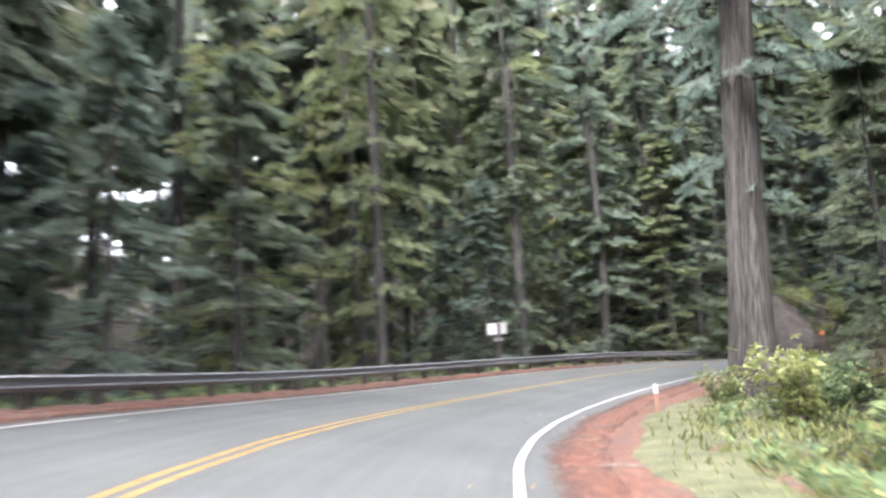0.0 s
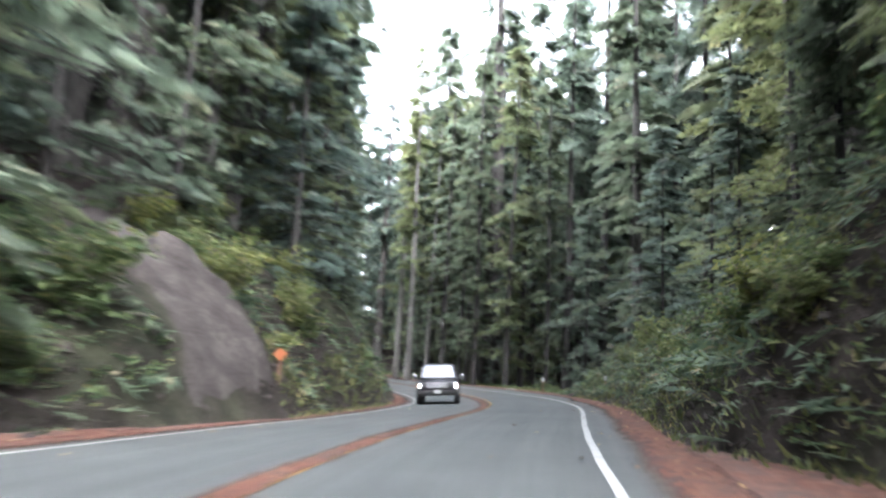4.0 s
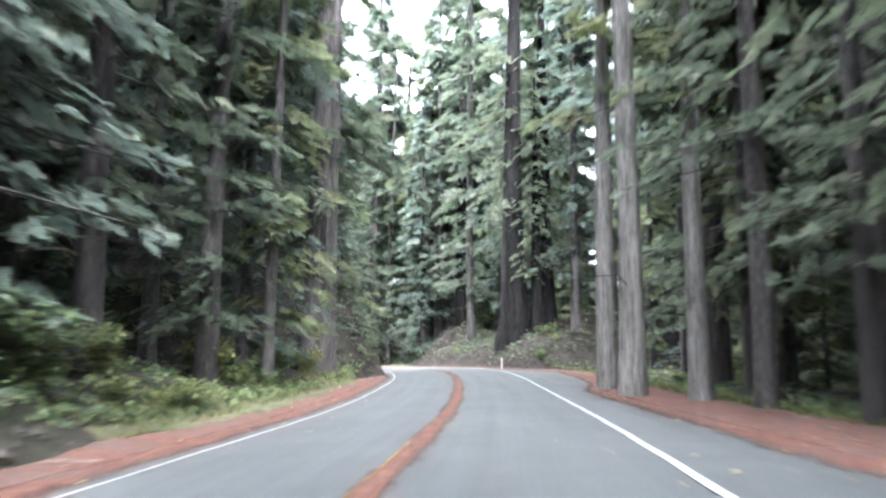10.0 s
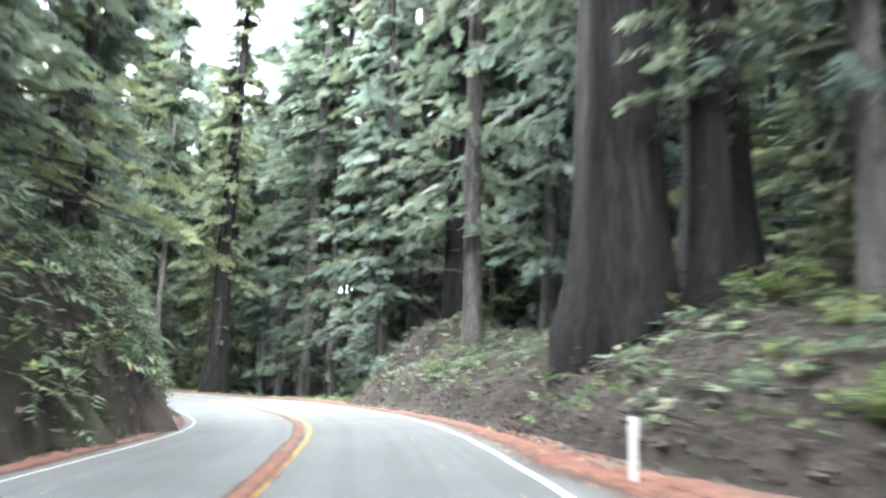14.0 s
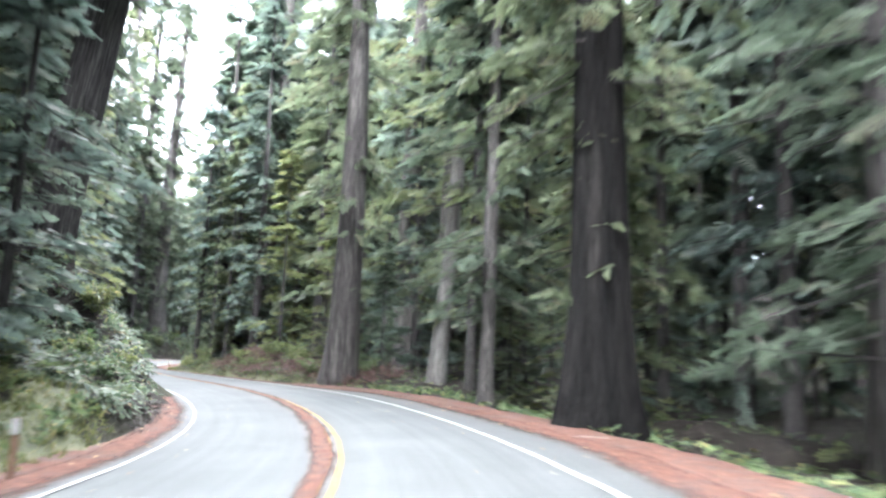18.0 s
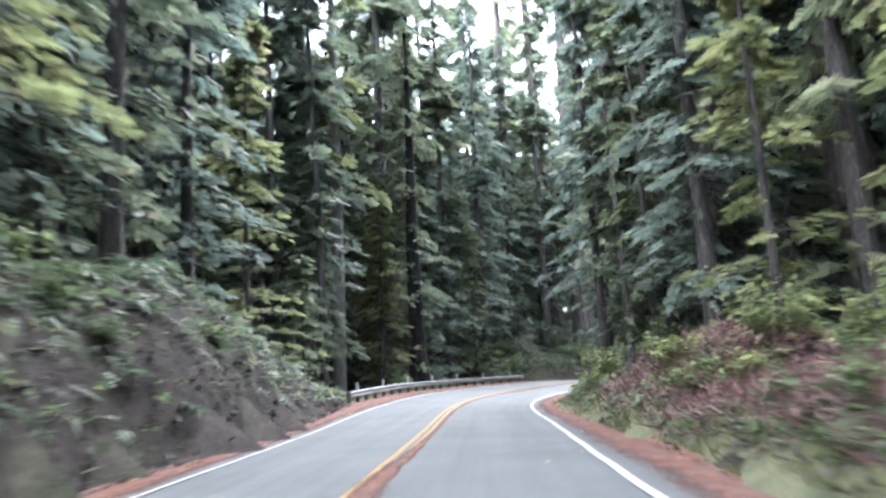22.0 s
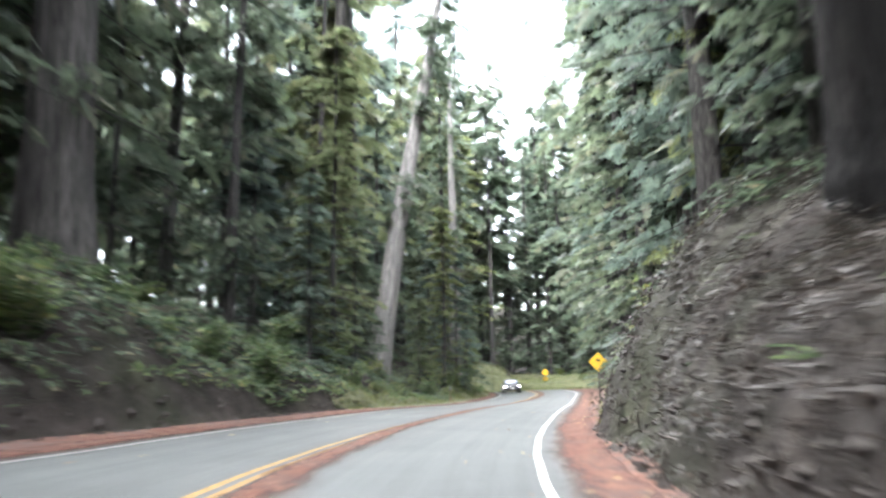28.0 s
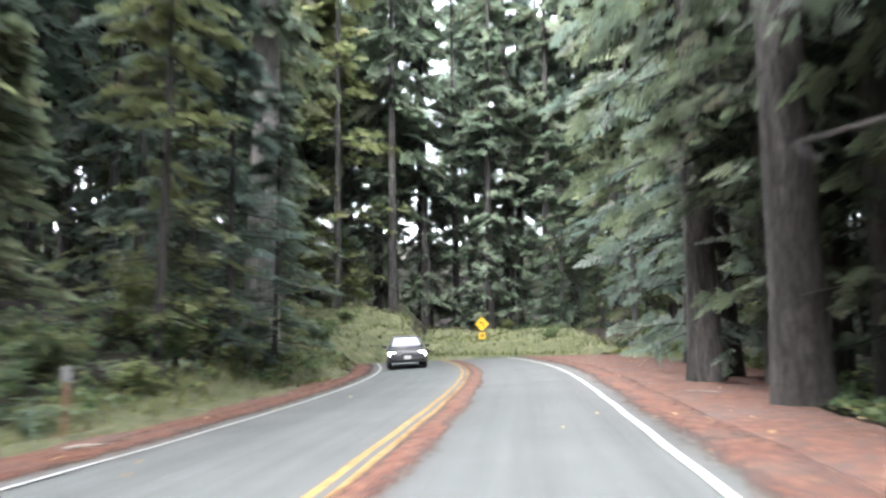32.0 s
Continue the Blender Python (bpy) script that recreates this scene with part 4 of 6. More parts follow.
TALL = kinds(61, "hemlock_tree", 0.95, [
    (40, 0.42, 1.5, 5.6, 124, 10, M_NEEDLE, "tall dark conifer with boughs nearly to the ground"),
    (36, 0.36, 1.2, 5.4, 120, 10, M_NEEDLE_BLUE, "tall hemlock with blue-green layered boughs")], M_BARK_DARK, flare=0.2, droop=0.35, hang=0.3, shape=0.6)

# the trees that stand out along the road: kind, station, distance, size, turn, lean
KEY = [(BIG[1], 58.5, 7.7, 0.78, -15.6, 3.0), (DARK[0], 79, 10.7, 1.0, 80, 0), (BIG[0], 288.5, 7.2, 0.95, 200, 0), (DARK[0], 262.6, 7.7, 0.9, 20, 0), (BIG[0], 188.3, -7.7, 0.92, 120, 0),
       (DARK[0], 212.5, 7.6, 1.05, 300, 0), (DARK[0], 213.2, 10.6, 0.85, 40, 0), (DARK[0], 211, 9.2, 0.5, 40, 0), (BIG[1], 207.3, 14.2, 1.0, 170, 0), (DARK[0], 378, 9.3, 0.8, 16, -6),
       (BIG[1], 381, 11.2, 0.7, 16, -6), (BIG[0], 279.5, -9.8, 1.0, 20, 8), (DARK[0], 238.1, 12.6, 1.0, 15, 0), (BIG[1], 338, -11.8, 0.85, 75, 0), (DARK[0], 349, -7.7, 0.68, 30, 0),
       (GREY[0], 425.5, -11.6, 0.85, 0, 9), (GREY[1], 445, -8.2, 0.7, 30, 0), (PALE[0], 178.2, 6.2, 0.9, 0, 0), (PALE[0], 173.4, 6.3, 1.0, 200, 0), (PALE[0], 170.8, 7.9, 0.75, 90, 0),
       (PALE[0], 284.5, 11.6, 1.1, -14, 4), (PALE[0], 311, 28, 1.3, 50, 0), (PALE[0], 340.6, -10.7, 1.1, 20, 1), (POLE[0], 155.7, 8.4, 0.88, 60, 0), (POLE[1], 150, 9.6, 0.95, 10, 0), (POLE[0], 156, 15, 1.1, 80, 0), (POLE[0], 275, 9.3, 1.0, 140, 0)]
placed = []
for kd, s, lat, sc, turn, lean in KEY:
    x, y = by_road(s, lat)
    put(kd, x, y, turn, sc, lean=lean, group="redwoods by the road")
    placed.append((x, y, 2.6))
# Added trees: their crowns close sky gaps at the bends and shade the banks.
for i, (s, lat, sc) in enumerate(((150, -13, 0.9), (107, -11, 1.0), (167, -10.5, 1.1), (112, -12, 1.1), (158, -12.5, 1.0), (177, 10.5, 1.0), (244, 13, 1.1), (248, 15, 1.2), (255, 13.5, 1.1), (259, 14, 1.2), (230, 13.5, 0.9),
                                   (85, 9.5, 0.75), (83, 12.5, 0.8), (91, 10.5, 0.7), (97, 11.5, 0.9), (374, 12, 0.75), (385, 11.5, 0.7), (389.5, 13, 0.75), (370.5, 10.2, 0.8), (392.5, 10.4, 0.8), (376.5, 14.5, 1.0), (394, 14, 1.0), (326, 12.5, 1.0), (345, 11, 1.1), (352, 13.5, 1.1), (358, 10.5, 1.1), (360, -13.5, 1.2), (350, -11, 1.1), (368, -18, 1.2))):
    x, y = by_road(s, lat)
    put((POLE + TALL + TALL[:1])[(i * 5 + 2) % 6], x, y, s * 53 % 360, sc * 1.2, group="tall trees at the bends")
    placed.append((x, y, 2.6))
# conifers with low boughs over the banks and the bends: station, distance, size
# Added by eye to shade the banks and fill open sky.
for i, (s, lat, sc) in enumerate(((121, -9.8, 0.75), (127, -10.6, 0.85), (133, -9.4, 0.75), (139, -9.8, 0.8), (145, -9.2, 0.7), (150, -10, 0.8), (86, -9.5, 0.7), (80, -8.5, 0.75), (74, -9.5, 0.8), (90.5, -10.5, 0.7), (104, -11, 0.7),
                                  (243, 9.8, 1.0), (247, 12.2, 1.0), (160, -9.2, 0.85), (174, -9.4, 0.95), (181, -10, 0.9), (228, -9, 0.75), (236.5, -9, 0.8), (246, -9.6, 0.95), (438, 8.0, 1.15), (431, 9.6, 1.05), (446, 9.6, 1.25), (451, -9.5, 0.9), (201, -9.5, 0.8), (207, -8.8, 0.75), (214, -9.4, 0.8), (135, 15, 1.1), (288, -9.6, 0.85), (282.5, -9.4, 0.75), (335, -12.8, 1.1), (352, -15.5, 1.1), (421, 11.2, 0.95), (427, 12.6, 1.05), (304, -10.2, 0.75), (311, -9.6, 0.8), (318, -10, 0.75), (298, -10.6, 0.8), (397, 9.4, 0.85), (409, 8.0, 1.05), (404.5, 9.6, 1.0), (361, -10.8, 1.1), (367.5, -10.6, 1.1), (374.5, -15.8, 1.2), (381.5, -18, 1.2), (386.5, -16.5, 1.15), (367, 11, 0.8), (363, 12.5, 0.8), (372.5, 9.6, 0.6), (383, 9.8, 0.62), (388, 10.2, 0.6))):
    x, y = by_road(s, lat)
    if all((x - q[0]) ** 2 + (y - q[1]) ** 2 > 4 for q in placed):
        put(TALL[i % 2], x, y, s * 71 % 360, sc, group="conifers overhanging the banks")
        placed.append((x, y, 2.6))
for s, lat, sc in ((438, -7.3, 0.75), (441.5, -6.8, 0.6), (434, -7.8, 0.7)):
    x, y = by_road(s, lat)
    put(YOUNG[int(s) % 3], x, y, s * 13 % 360, sc, group="young conifers on the banks")
    placed.append((x, y, 1.5))
# Oversized redwoods added to block the open sky behind the bends.
for s, lat, sc in ((382, 12.5, 1.45), (336, 23, 1.5), (346, 16.5, 1.6), (386, -22, 1.4), (393, -21, 1.4), (328, 25, 1.5), (371, 13.5, 1.5), (396, -18, 1.5), (246, 17, 1.5), (262, 17.5, 1.5), (106, -15.5, 1.3), (168, 15, 1.3), (100, 14.5, 1.5), (428, -15, 1.4), (110, 16, 1.4)):
    x, y = by_road(s, lat)
    put(BIG[int(s) % 3], x, y, s * 31 % 360, sc, group="tallest redwoods behind the bends")
    placed.append((x, y, 3.0))
# Trees added past the road's end to block the open sky there.
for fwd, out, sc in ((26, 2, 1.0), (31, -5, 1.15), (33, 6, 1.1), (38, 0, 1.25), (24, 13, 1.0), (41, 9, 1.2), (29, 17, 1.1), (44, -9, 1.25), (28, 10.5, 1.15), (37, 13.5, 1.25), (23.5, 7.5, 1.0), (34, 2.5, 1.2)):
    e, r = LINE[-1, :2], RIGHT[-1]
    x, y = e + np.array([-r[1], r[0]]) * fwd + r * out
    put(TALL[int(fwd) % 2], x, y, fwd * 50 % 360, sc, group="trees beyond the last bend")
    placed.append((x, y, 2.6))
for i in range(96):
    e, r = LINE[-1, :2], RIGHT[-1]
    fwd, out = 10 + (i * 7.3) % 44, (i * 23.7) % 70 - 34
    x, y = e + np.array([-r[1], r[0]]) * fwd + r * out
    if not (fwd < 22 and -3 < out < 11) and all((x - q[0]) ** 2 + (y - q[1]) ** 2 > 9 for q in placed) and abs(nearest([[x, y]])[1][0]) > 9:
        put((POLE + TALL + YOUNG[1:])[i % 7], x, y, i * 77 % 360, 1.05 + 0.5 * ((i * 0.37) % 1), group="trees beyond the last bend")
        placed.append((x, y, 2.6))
for s, lat, sc in ((171.5, 9.8, 0.7), (167, 8.6, 0.68), (164, 10.5, 0.6), (161.5, 8.8, 0.52), (196, 13.5, 0.7), (201, 15.5, 0.8), (209.5, 12.2, 0.8), (186, 12, 0.9), (152, 12, 0.7), (147, 12.5, 0.7),
                   (436, 6.9, 1.2), (434, 8.2, 1.0), (429, 6.9, 1.0), (424, 7.2, 1.3), (418, 7.3, 1.0), (414, 8.4, 0.8), (412, 9.6, 0.7), (421, 9, 1.1), (432, 10, 1.0),
                   (426, 10, 1.2), (339, 8.3, 0.62), (335, 7.9, 0.66), (333, 9.2, 0.55), (331.5, 10.5, 0.66), (337, 12, 0.9), (344, 13, 1.0), (330, 14, 1.1), (392, 9.0, 1.0), (389, 12.0, 0.9), (273, 8.3, 0.9), (283, 13, 1.2), (264, 8.4, 0.9)):
    x, y = by_road(s, lat)
    put(POLE[int(s) % 3 if s < 400 else int(s) % 2 * 2], x, y, s * 37 % 360, sc * 1.1, group="firs by the road")
    placed.append((x, y, 1.5))


for s0, s1, la0, la1, count in ((98, 116, -7.2, -13, 10), (140, 160, -7.2, -13, 10), (84, 92, -9, -16, 7), (118, 150, -8, -15, 20), (396, 414, 9.5, 13, 9), (412, 436, 10, 13, 8), (136, 170, 10.5, 14, 5), (326, 352, 9.5, 13, 8), (252, 276, 11, 14, 3), (86, 128, 10.5, 15, 10), (200, 240, -7, -11, 14), (262, 326, -8, -13, 16), (366, 402, -13, -17, 5), (384, 394, 9.5, 13, 4), (402, 446, -8.5, -13, 14),
                                (206, 236, 12, 20, 14), (246, 290, 10, 14, 6), (152, 200, 13, 17, 8), (24, 60, 11, 16, 8), (24, 84, -9, -14, 20), (80, 91, -6.4, -9, 14), (80, 92, -9, -14, 14), (99, 112, -7.5, -13, 10), (366, 394, 9.5, 13, 10), (300, 322, -8, -12, 10), (328, 366, -8.5, -13, 10), (396, 440, 13, 17, 8), (296, 314, 9, 14, 5), (446, 466, -8, -13, 6)):
    rs = np.random.default_rng(int(s0 + la1 * 10 + 500))
    for _ in range(count):
        at_s, at_l = rs.uniform(s0, s1), rs.uniform(min(la0, la1), max(la0, la1))
        x, y = by_road(at_s, at_l)
        if not (90 < at_s < 99 and -14 < at_l < 0) and all((x - q[0]) ** 2 + (y - q[1]) ** 2 > max(2.2, q[2]) ** 2 for q in placed):
            put(YOUNG[rs.integers(3)], x, y, rs.uniform(0, 360), rs.uniform(0.6, 1.0), group="young conifers on the banks")
            placed.append((x, y, 2.4))


def clear(grid, x, y, gap):
    cell = (int(x // 6), int(y // 6))
    near = [q for i in (-1, 0, 1) for j in (-1, 0, 1) for q in grid.get((cell[0] + i, cell[1] + j), [])]
    if any((q[0] - x) ** 2 + (q[1] - y) ** 2 < max(gap, q[2]) ** 2 for q in near):
        return False
    grid.setdefault(cell, []).append((x, y, gap))
    return True


GRID = {}
for p in placed:
    GRID.setdefault((int(p[0] // 6), int(p[1] // 6)), []).append(p)


def fill_forest():
    """Trees beside the road, kept apart from one another and off the road."""
    rng = np.random.default_rng(5)
    made = 0
    for _ in range(16000):
        if made >= 160:
            break
        s, sg = rng.uniform(4, LENGTH - 2), rng.choice([-1, 1])
        d = 0.6 + 13 * rng.random() ** 1.15
        wide, top, run, slope = (float(a) for a in side(np.array(s), np.array(float(sg))))
        lat = sg * (EDGE + wide + max(1.0, run * 0.5 if top > 2 else 1.2) + d)
        x, y = by_road(s, lat)
        if abs(nearest([[x, y]])[1][0]) < abs(lat) - 1.5:
            continue
        kind = rng.choice(["big", "pole", "young"], p=[0.09, 0.47, 0.44])
        if sg > 0 and 312 < s < 348 and d < 6 or sg < 0 and 116 < s < 150 and abs(lat) < 16 or sg > 0 and 184 < s < 206 and d < 9 or sg > 0 and s < 66 and d < 10 or sg > 0 and 128 < s < 152 and d < 8 or sg > 0 and 264 < s < 273 and d < 6 or sg > 0 and 296 < s < 312 and d < 9 or sg > 0 and 236 < s < 262 and d < 8 or sg < 0 and 362 < s < 402 and d < 11:
            continue
        if kind == "young" and d < 2.6 or kind == "big" and d < 3:
            continue
        if not clear(GRID, x, y, {"big": 4.2, "pole": 2.5, "young": 3.0}[kind]):
            continue
        pick = rng.integers(3)
        kd = {"big": BIG, "pole": POLE, "young": YOUNG}[kind][0 if sg < 0 and 270 < s < 330 else pick]
        put(kd, x, y, rng.uniform(0, 360), rng.uniform(0.9, 1.4), lean=rng.normal(0, 1.2), group="forest trees beside the road")
        made += 1


fill_forest()


def woods(name, seed, count, lo, hi, protos, label, box, tall):
    """Rows of rougher conifers behind the roadside trees, all in one object."""
    rng = np.random.default_rng(seed)
    base = []
    for h, r, low, reach, limbs, per, size in protos:
        pts = np.array([[0, 0, -0.5], [0, 0, h]])
        base.append((tube(pts, [r, 0.05], 6), crown_mesh(rng, pts, h, low, reach, limbs, per, size, None, hang=0.4, raw=True, fall=0.9, shape=0.42)))
    xy = np.stack([rng.uniform(box[0], box[1], 12000), rng.uniform(box[2], box[3], 12000)], 1)
    _, l = nearest(xy)
    xy = xy[(np.abs(l) > lo) & (np.abs(l) < hi)]
    pick = [p for p in xy if clear(GRID, p[0], p[1], 3.6)][:count]
    z = height(np.array([p[0] for p in pick]), np.array([p[1] for p in pick]))
    pieces, stems, quads = [], [], 0
    for (x, y), zz in zip(pick, z):
        (tv, tf), (cv, cf) = base[rng.integers(len(base))]
        a, sc = rng.uniform(0, 6.283), rng.uniform(*tall)
        m = np.array([[np.cos(a), -np.sin(a), 0], [np.sin(a), np.cos(a), 0], [0, 0, 1]]) * sc
        stems.append((tv @ m.T + (x, y, zz), tf, 3))
        pieces.append((cv @ m.T + (x, y, zz), cf, int(rng.integers(3))))
        quads += len(cf)
    V, Fc, mi = join(pieces + stems)
    me = mesh_of(name, V, Fc, M_BACK_HAZED + [M_BARK_DARK], mi)
    bough_uv(me, quads)
    tagged(new(name, me), label, "woods", kind="stuff")


woods("back_woods", 8, 480, 17, 44, [(52, 0.45, 1.0, 5.8, 90, 4.6, 1.9), (58, 0.55, 4, 6.2, 92, 4.6, 2.0), (34, 0.25, 0.4, 5.6, 80, 4.6, 1.8), (50, 0.4, 2, 5.8, 90, 4.6, 1.9)],
      "dense tall conifers standing behind the roadside trees", (-60, 180, -30, 470), (0.7, 1.08))
woods("far_woods", 9, 340, 42, 105, [(50, 0.5, 1.0, 7.0, 60, 5, 2.9), (44, 0.4, 0.6, 7.0, 60, 5, 2.9)], "dark conifer woods in the distance", (-100, 220, -70, 540), (0.75, 1.1))


# ---- undergrowth ----
def bush_kind(seed, name, h, spread, stems, per, size, leaf, label, blades=3, fat=0.34):
    """A shrub: bent stems from one foot, with leafy twigs over their upper part."""
    rng = np.random.default_rng(seed)
    t = new(name)
    wood, at, way = [], [], []
    for i in range(stems):
        az, out = rng.uniform(0, 6.283), spread * rng.uniform(0.25, 1.0)
        k = np.linspace(0, 1, 5)
        hh = h * rng.uniform(0.55, 1.0)
        line = np.stack([np.cos(az) * out * k ** 1.4, np.sin(az) * out * k ** 1.4, hh * k - 0.12 * hh * k ** 3 - 0.1], 1)
        line[1:-1, :2] += rng.normal(0, 0.05, (3, 2))
        wood.append((*tube(line[::2], np.linspace(0.028, 0.006, 3) * (0.5 + h * 0.4), 3), 0))
        n = per
        u = rng.uniform(0.2, 1.05, n)
        p = np.stack([np.interp(u, k, line[:, j]) for j in range(3)], 1) + rng.normal(0, 0.11 * spread, (n, 3))
        a2 = az + rng.normal(0, 1.2, n)
        at.append(p)
        way.append(np.stack([np.cos(a2), np.sin(a2), rng.uniform(-0.3, 0.7, n)], 1))
    v, f, mi = join(wood)
    child("woody_base", mesh_of("woody_base", v, f, M_STICK), t)
    v, f = sprays(rng, np.concatenate(at), np.concatenate(way), size, flat=1.6, blades=blades, fat=fat)
    child("foliage", mesh_of("foliage", v, f, leaf), t)
    tagged(t, label, "shrub")
    t["used"] = 0
    return t


def fern_kind(seed, fronds, length, label):
    """A sword fern: arching fronds with leaflets on both sides."""
    rng = np.random.default_rng(seed)
    vs, fs = [], []
    for i in range(fronds):
        az, ln, lift = i / fronds * 6.283 + rng.normal(0, 0.25), length * rng.uniform(0.65, 1.1), rng.uniform(0.45, 0.95)
        out, sd = np.array([np.cos(az), np.sin(az), 0]), np.array([-np.sin(az), np.cos(az), 0])
        m = 9
        for k in range(m):
            u = 0.12 + 0.88 * k / m
            p = out * (ln * u) + np.array([0, 0, ln * (lift * u * 1.25 - 0.95 * u * u)])
            q = out * (ln * (u + 0.1)) + np.array([0, 0, ln * (lift * (u + 0.1) * 1.25 - 0.95 * (u + 0.1) ** 2)])
            w = ln * 0.17 * np.sin(np.pi * min(1, u * 0.75 + 0.22)) * rng.uniform(0.8, 1.1)
            for sg in (-1, 1):
                b = len(vs)
                vs += [p, q, (p + q) / 2 + out * 0.05 * ln + sd * sg * w - np.array([0, 0, 0.02])]
                fs.append((b, b + 1, b + 2))
    ob = new("fern", mesh_of("fern", vs, fs, M_FERN))
    tagged(ob, label, "fern")
    ob["used"] = 0
    return ob


SHRUB = [bush_kind(91, "shrub", 1.3, 0.9, 13, 24, 0.21, M_SHRUB, "green leafy roadside shrub"),
         bush_kind(92, "shrub", 2.2, 1.3, 16, 30, 0.25, M_SHRUB, "tall green shrub at the forest edge"),
         bush_kind(93, "shrub", 1.7, 1.2, 14, 30, 0.2, M_YELLOW, "shrub with yellowing autumn leaves"),
         bush_kind(94, "shrub", 0.8, 0.8, 12, 20, 0.17, M_YELLOW, "low yellow-green shrub at the road's edge"),
         bush_kind(95, "shrub", 0.9, 0.9, 13, 22, 0.18, M_SHRUB, "low green shrub on the bank")]
FERN = [fern_kind(101 + i, n, ln, "sword fern with arching green fronds") for i, (n, ln) in enumerate(((12, 0.95), (15, 1.2), (10, 0.75)))]


def dress_banks():
    rng = np.random.default_rng(21)
    # ferns: thick on the left banks, thin elsewhere
    for count, s0, s1, sg in ((80, 240, 325, -1), (40, 90, 160, -1), (26, 200, 240, -1), (32, 366, 440, -1), (22, 134, 200, 1), (10, 20, 75, 1), (10, 250, 300, 1), (10, 296, 330, 1), (10, 394, 440, 1)):
        for _ in range(count):
            s = rng.uniform(s0, s1)
            if sg < 0 and 93 < s < 98:
                continue
            wide, top, run, _sl = (float(a) for a in side(np.array(s), np.array(float(sg))))
            x, y = by_road(s, sg * (EDGE + wide + 0.7 + rng.random() ** 1.3 * (run + 1.5)))
            put(FERN[rng.integers(3)], x, y, rng.uniform(0, 360), rng.uniform(0.7, 1.25), group="ferns on the banks")
    # yellowing shrubs round the first big trunk
    for s_, lat_, k_, z_ in ((57.2, 6.9, 2, 0.75), (56.6, 8.9, 2, 0.9), (60.4, 8.6, 3, 1.1), (55.6, 9.8, 0, 0.9), (62.5, 9.4, 2, 0.9), (58.0, 10.4, 2, 1.1)):
        x, y = by_road(s_, lat_)
        put(SHRUB[k_], x, y, s_ * 91 % 360, z_, group="roadside shrubs")
    # beyond the last bend
    e, r = LINE[-1, :2], RIGHT[-1]
    for i in range(36):
        fwd, out = rng.uniform(3, 28), rng.uniform(-24, 16)
        if fwd < 19 and -3 < out < 9:
            continue
        x, y = e + np.array([-r[1], r[0]]) * fwd + r * out
        if i % 5:
            put(SHRUB[rng.choice((0, 3, 4, 4))], x, y, rng.uniform(0, 360), rng.uniform(0.7, 1.3), group="roadside shrubs")
        else:
            put(FERN[rng.integers(3)], x, y, rng.uniform(0, 360), rng.uniform(0.8, 1.3), group="ferns on the banks")
    # shrubs: station range, side, kinds, count, how far up the bank
    for s0, s1, sg, ks, count, far in ((20, 62, 1, (0, 2, 4), 12, 5), (74, 92, 1, (1, 2, 2), 9, 4), (86, 130, 1, (3, 3, 2, 0, 4, 3), 32, 5.5), (84, 104, 1, (3, 2, 0, 3), 18, 3.5), (84, 92, -1, (0, 2), 6, 4), (98.5, 106, -1, (2, 3, 2, 0), 14, 5), (83, 92.5, -1, (0, 1, 1, 0), 16, 7), (106, 140, -1, (0, 1, 4, 4), 10, 9),
                                       (140, 165, -1, (1, 4), 12, 6), (160, 192, -1, (2, 3, 3, 0), 16, 4), (136, 196, 1, (3, 4, 0), 9, 5), (198, 240, -1, (0, 4, 4), 14, 4), (200, 236, 1, (4, 4, 3), 9, 6),
                                       (242, 275, -1, (3, 3, 2, 4), 18, 4), (262, 325, -1, (0, 4, 4), 16, 5), (288, 325, 1, (3, 2, 0, 4, 4), 20, 5), (325, 354, 1, (0, 3, 2), 10, 5), (330, 366, -1, (0, 1), 10, 5),
                                       (366, 400, -1, (0, 1, 4), 24, 7), (386, 396, 1, (0, 4), 6, 3), (363, 371, 1, (4, 0), 3, 4), (404, 446, -1, (3, 2, 0, 3), 18, 5), (414, 436, -1, (3, 2, 3, 0), 14, 4), (440, 466, -1, (1, 0, 2), 8, 5), (446, 468, 1, (3, 0, 4), 12, 5)):
        for _ in range(count):
            s = rng.uniform(s0, s1)
            wide, top, run, _sl = (float(a) for a in side(np.array(s), np.array(float(sg))))
            x, y = by_road(s, sg * (EDGE + wide + 0.9 + rng.random() ** 1.2 * far))
            put(SHRUB[rng.choice(ks)], x, y, rng.uniform(0, 360), rng.uniform(0.7, 1.25), group="roadside shrubs")


dress_banks()


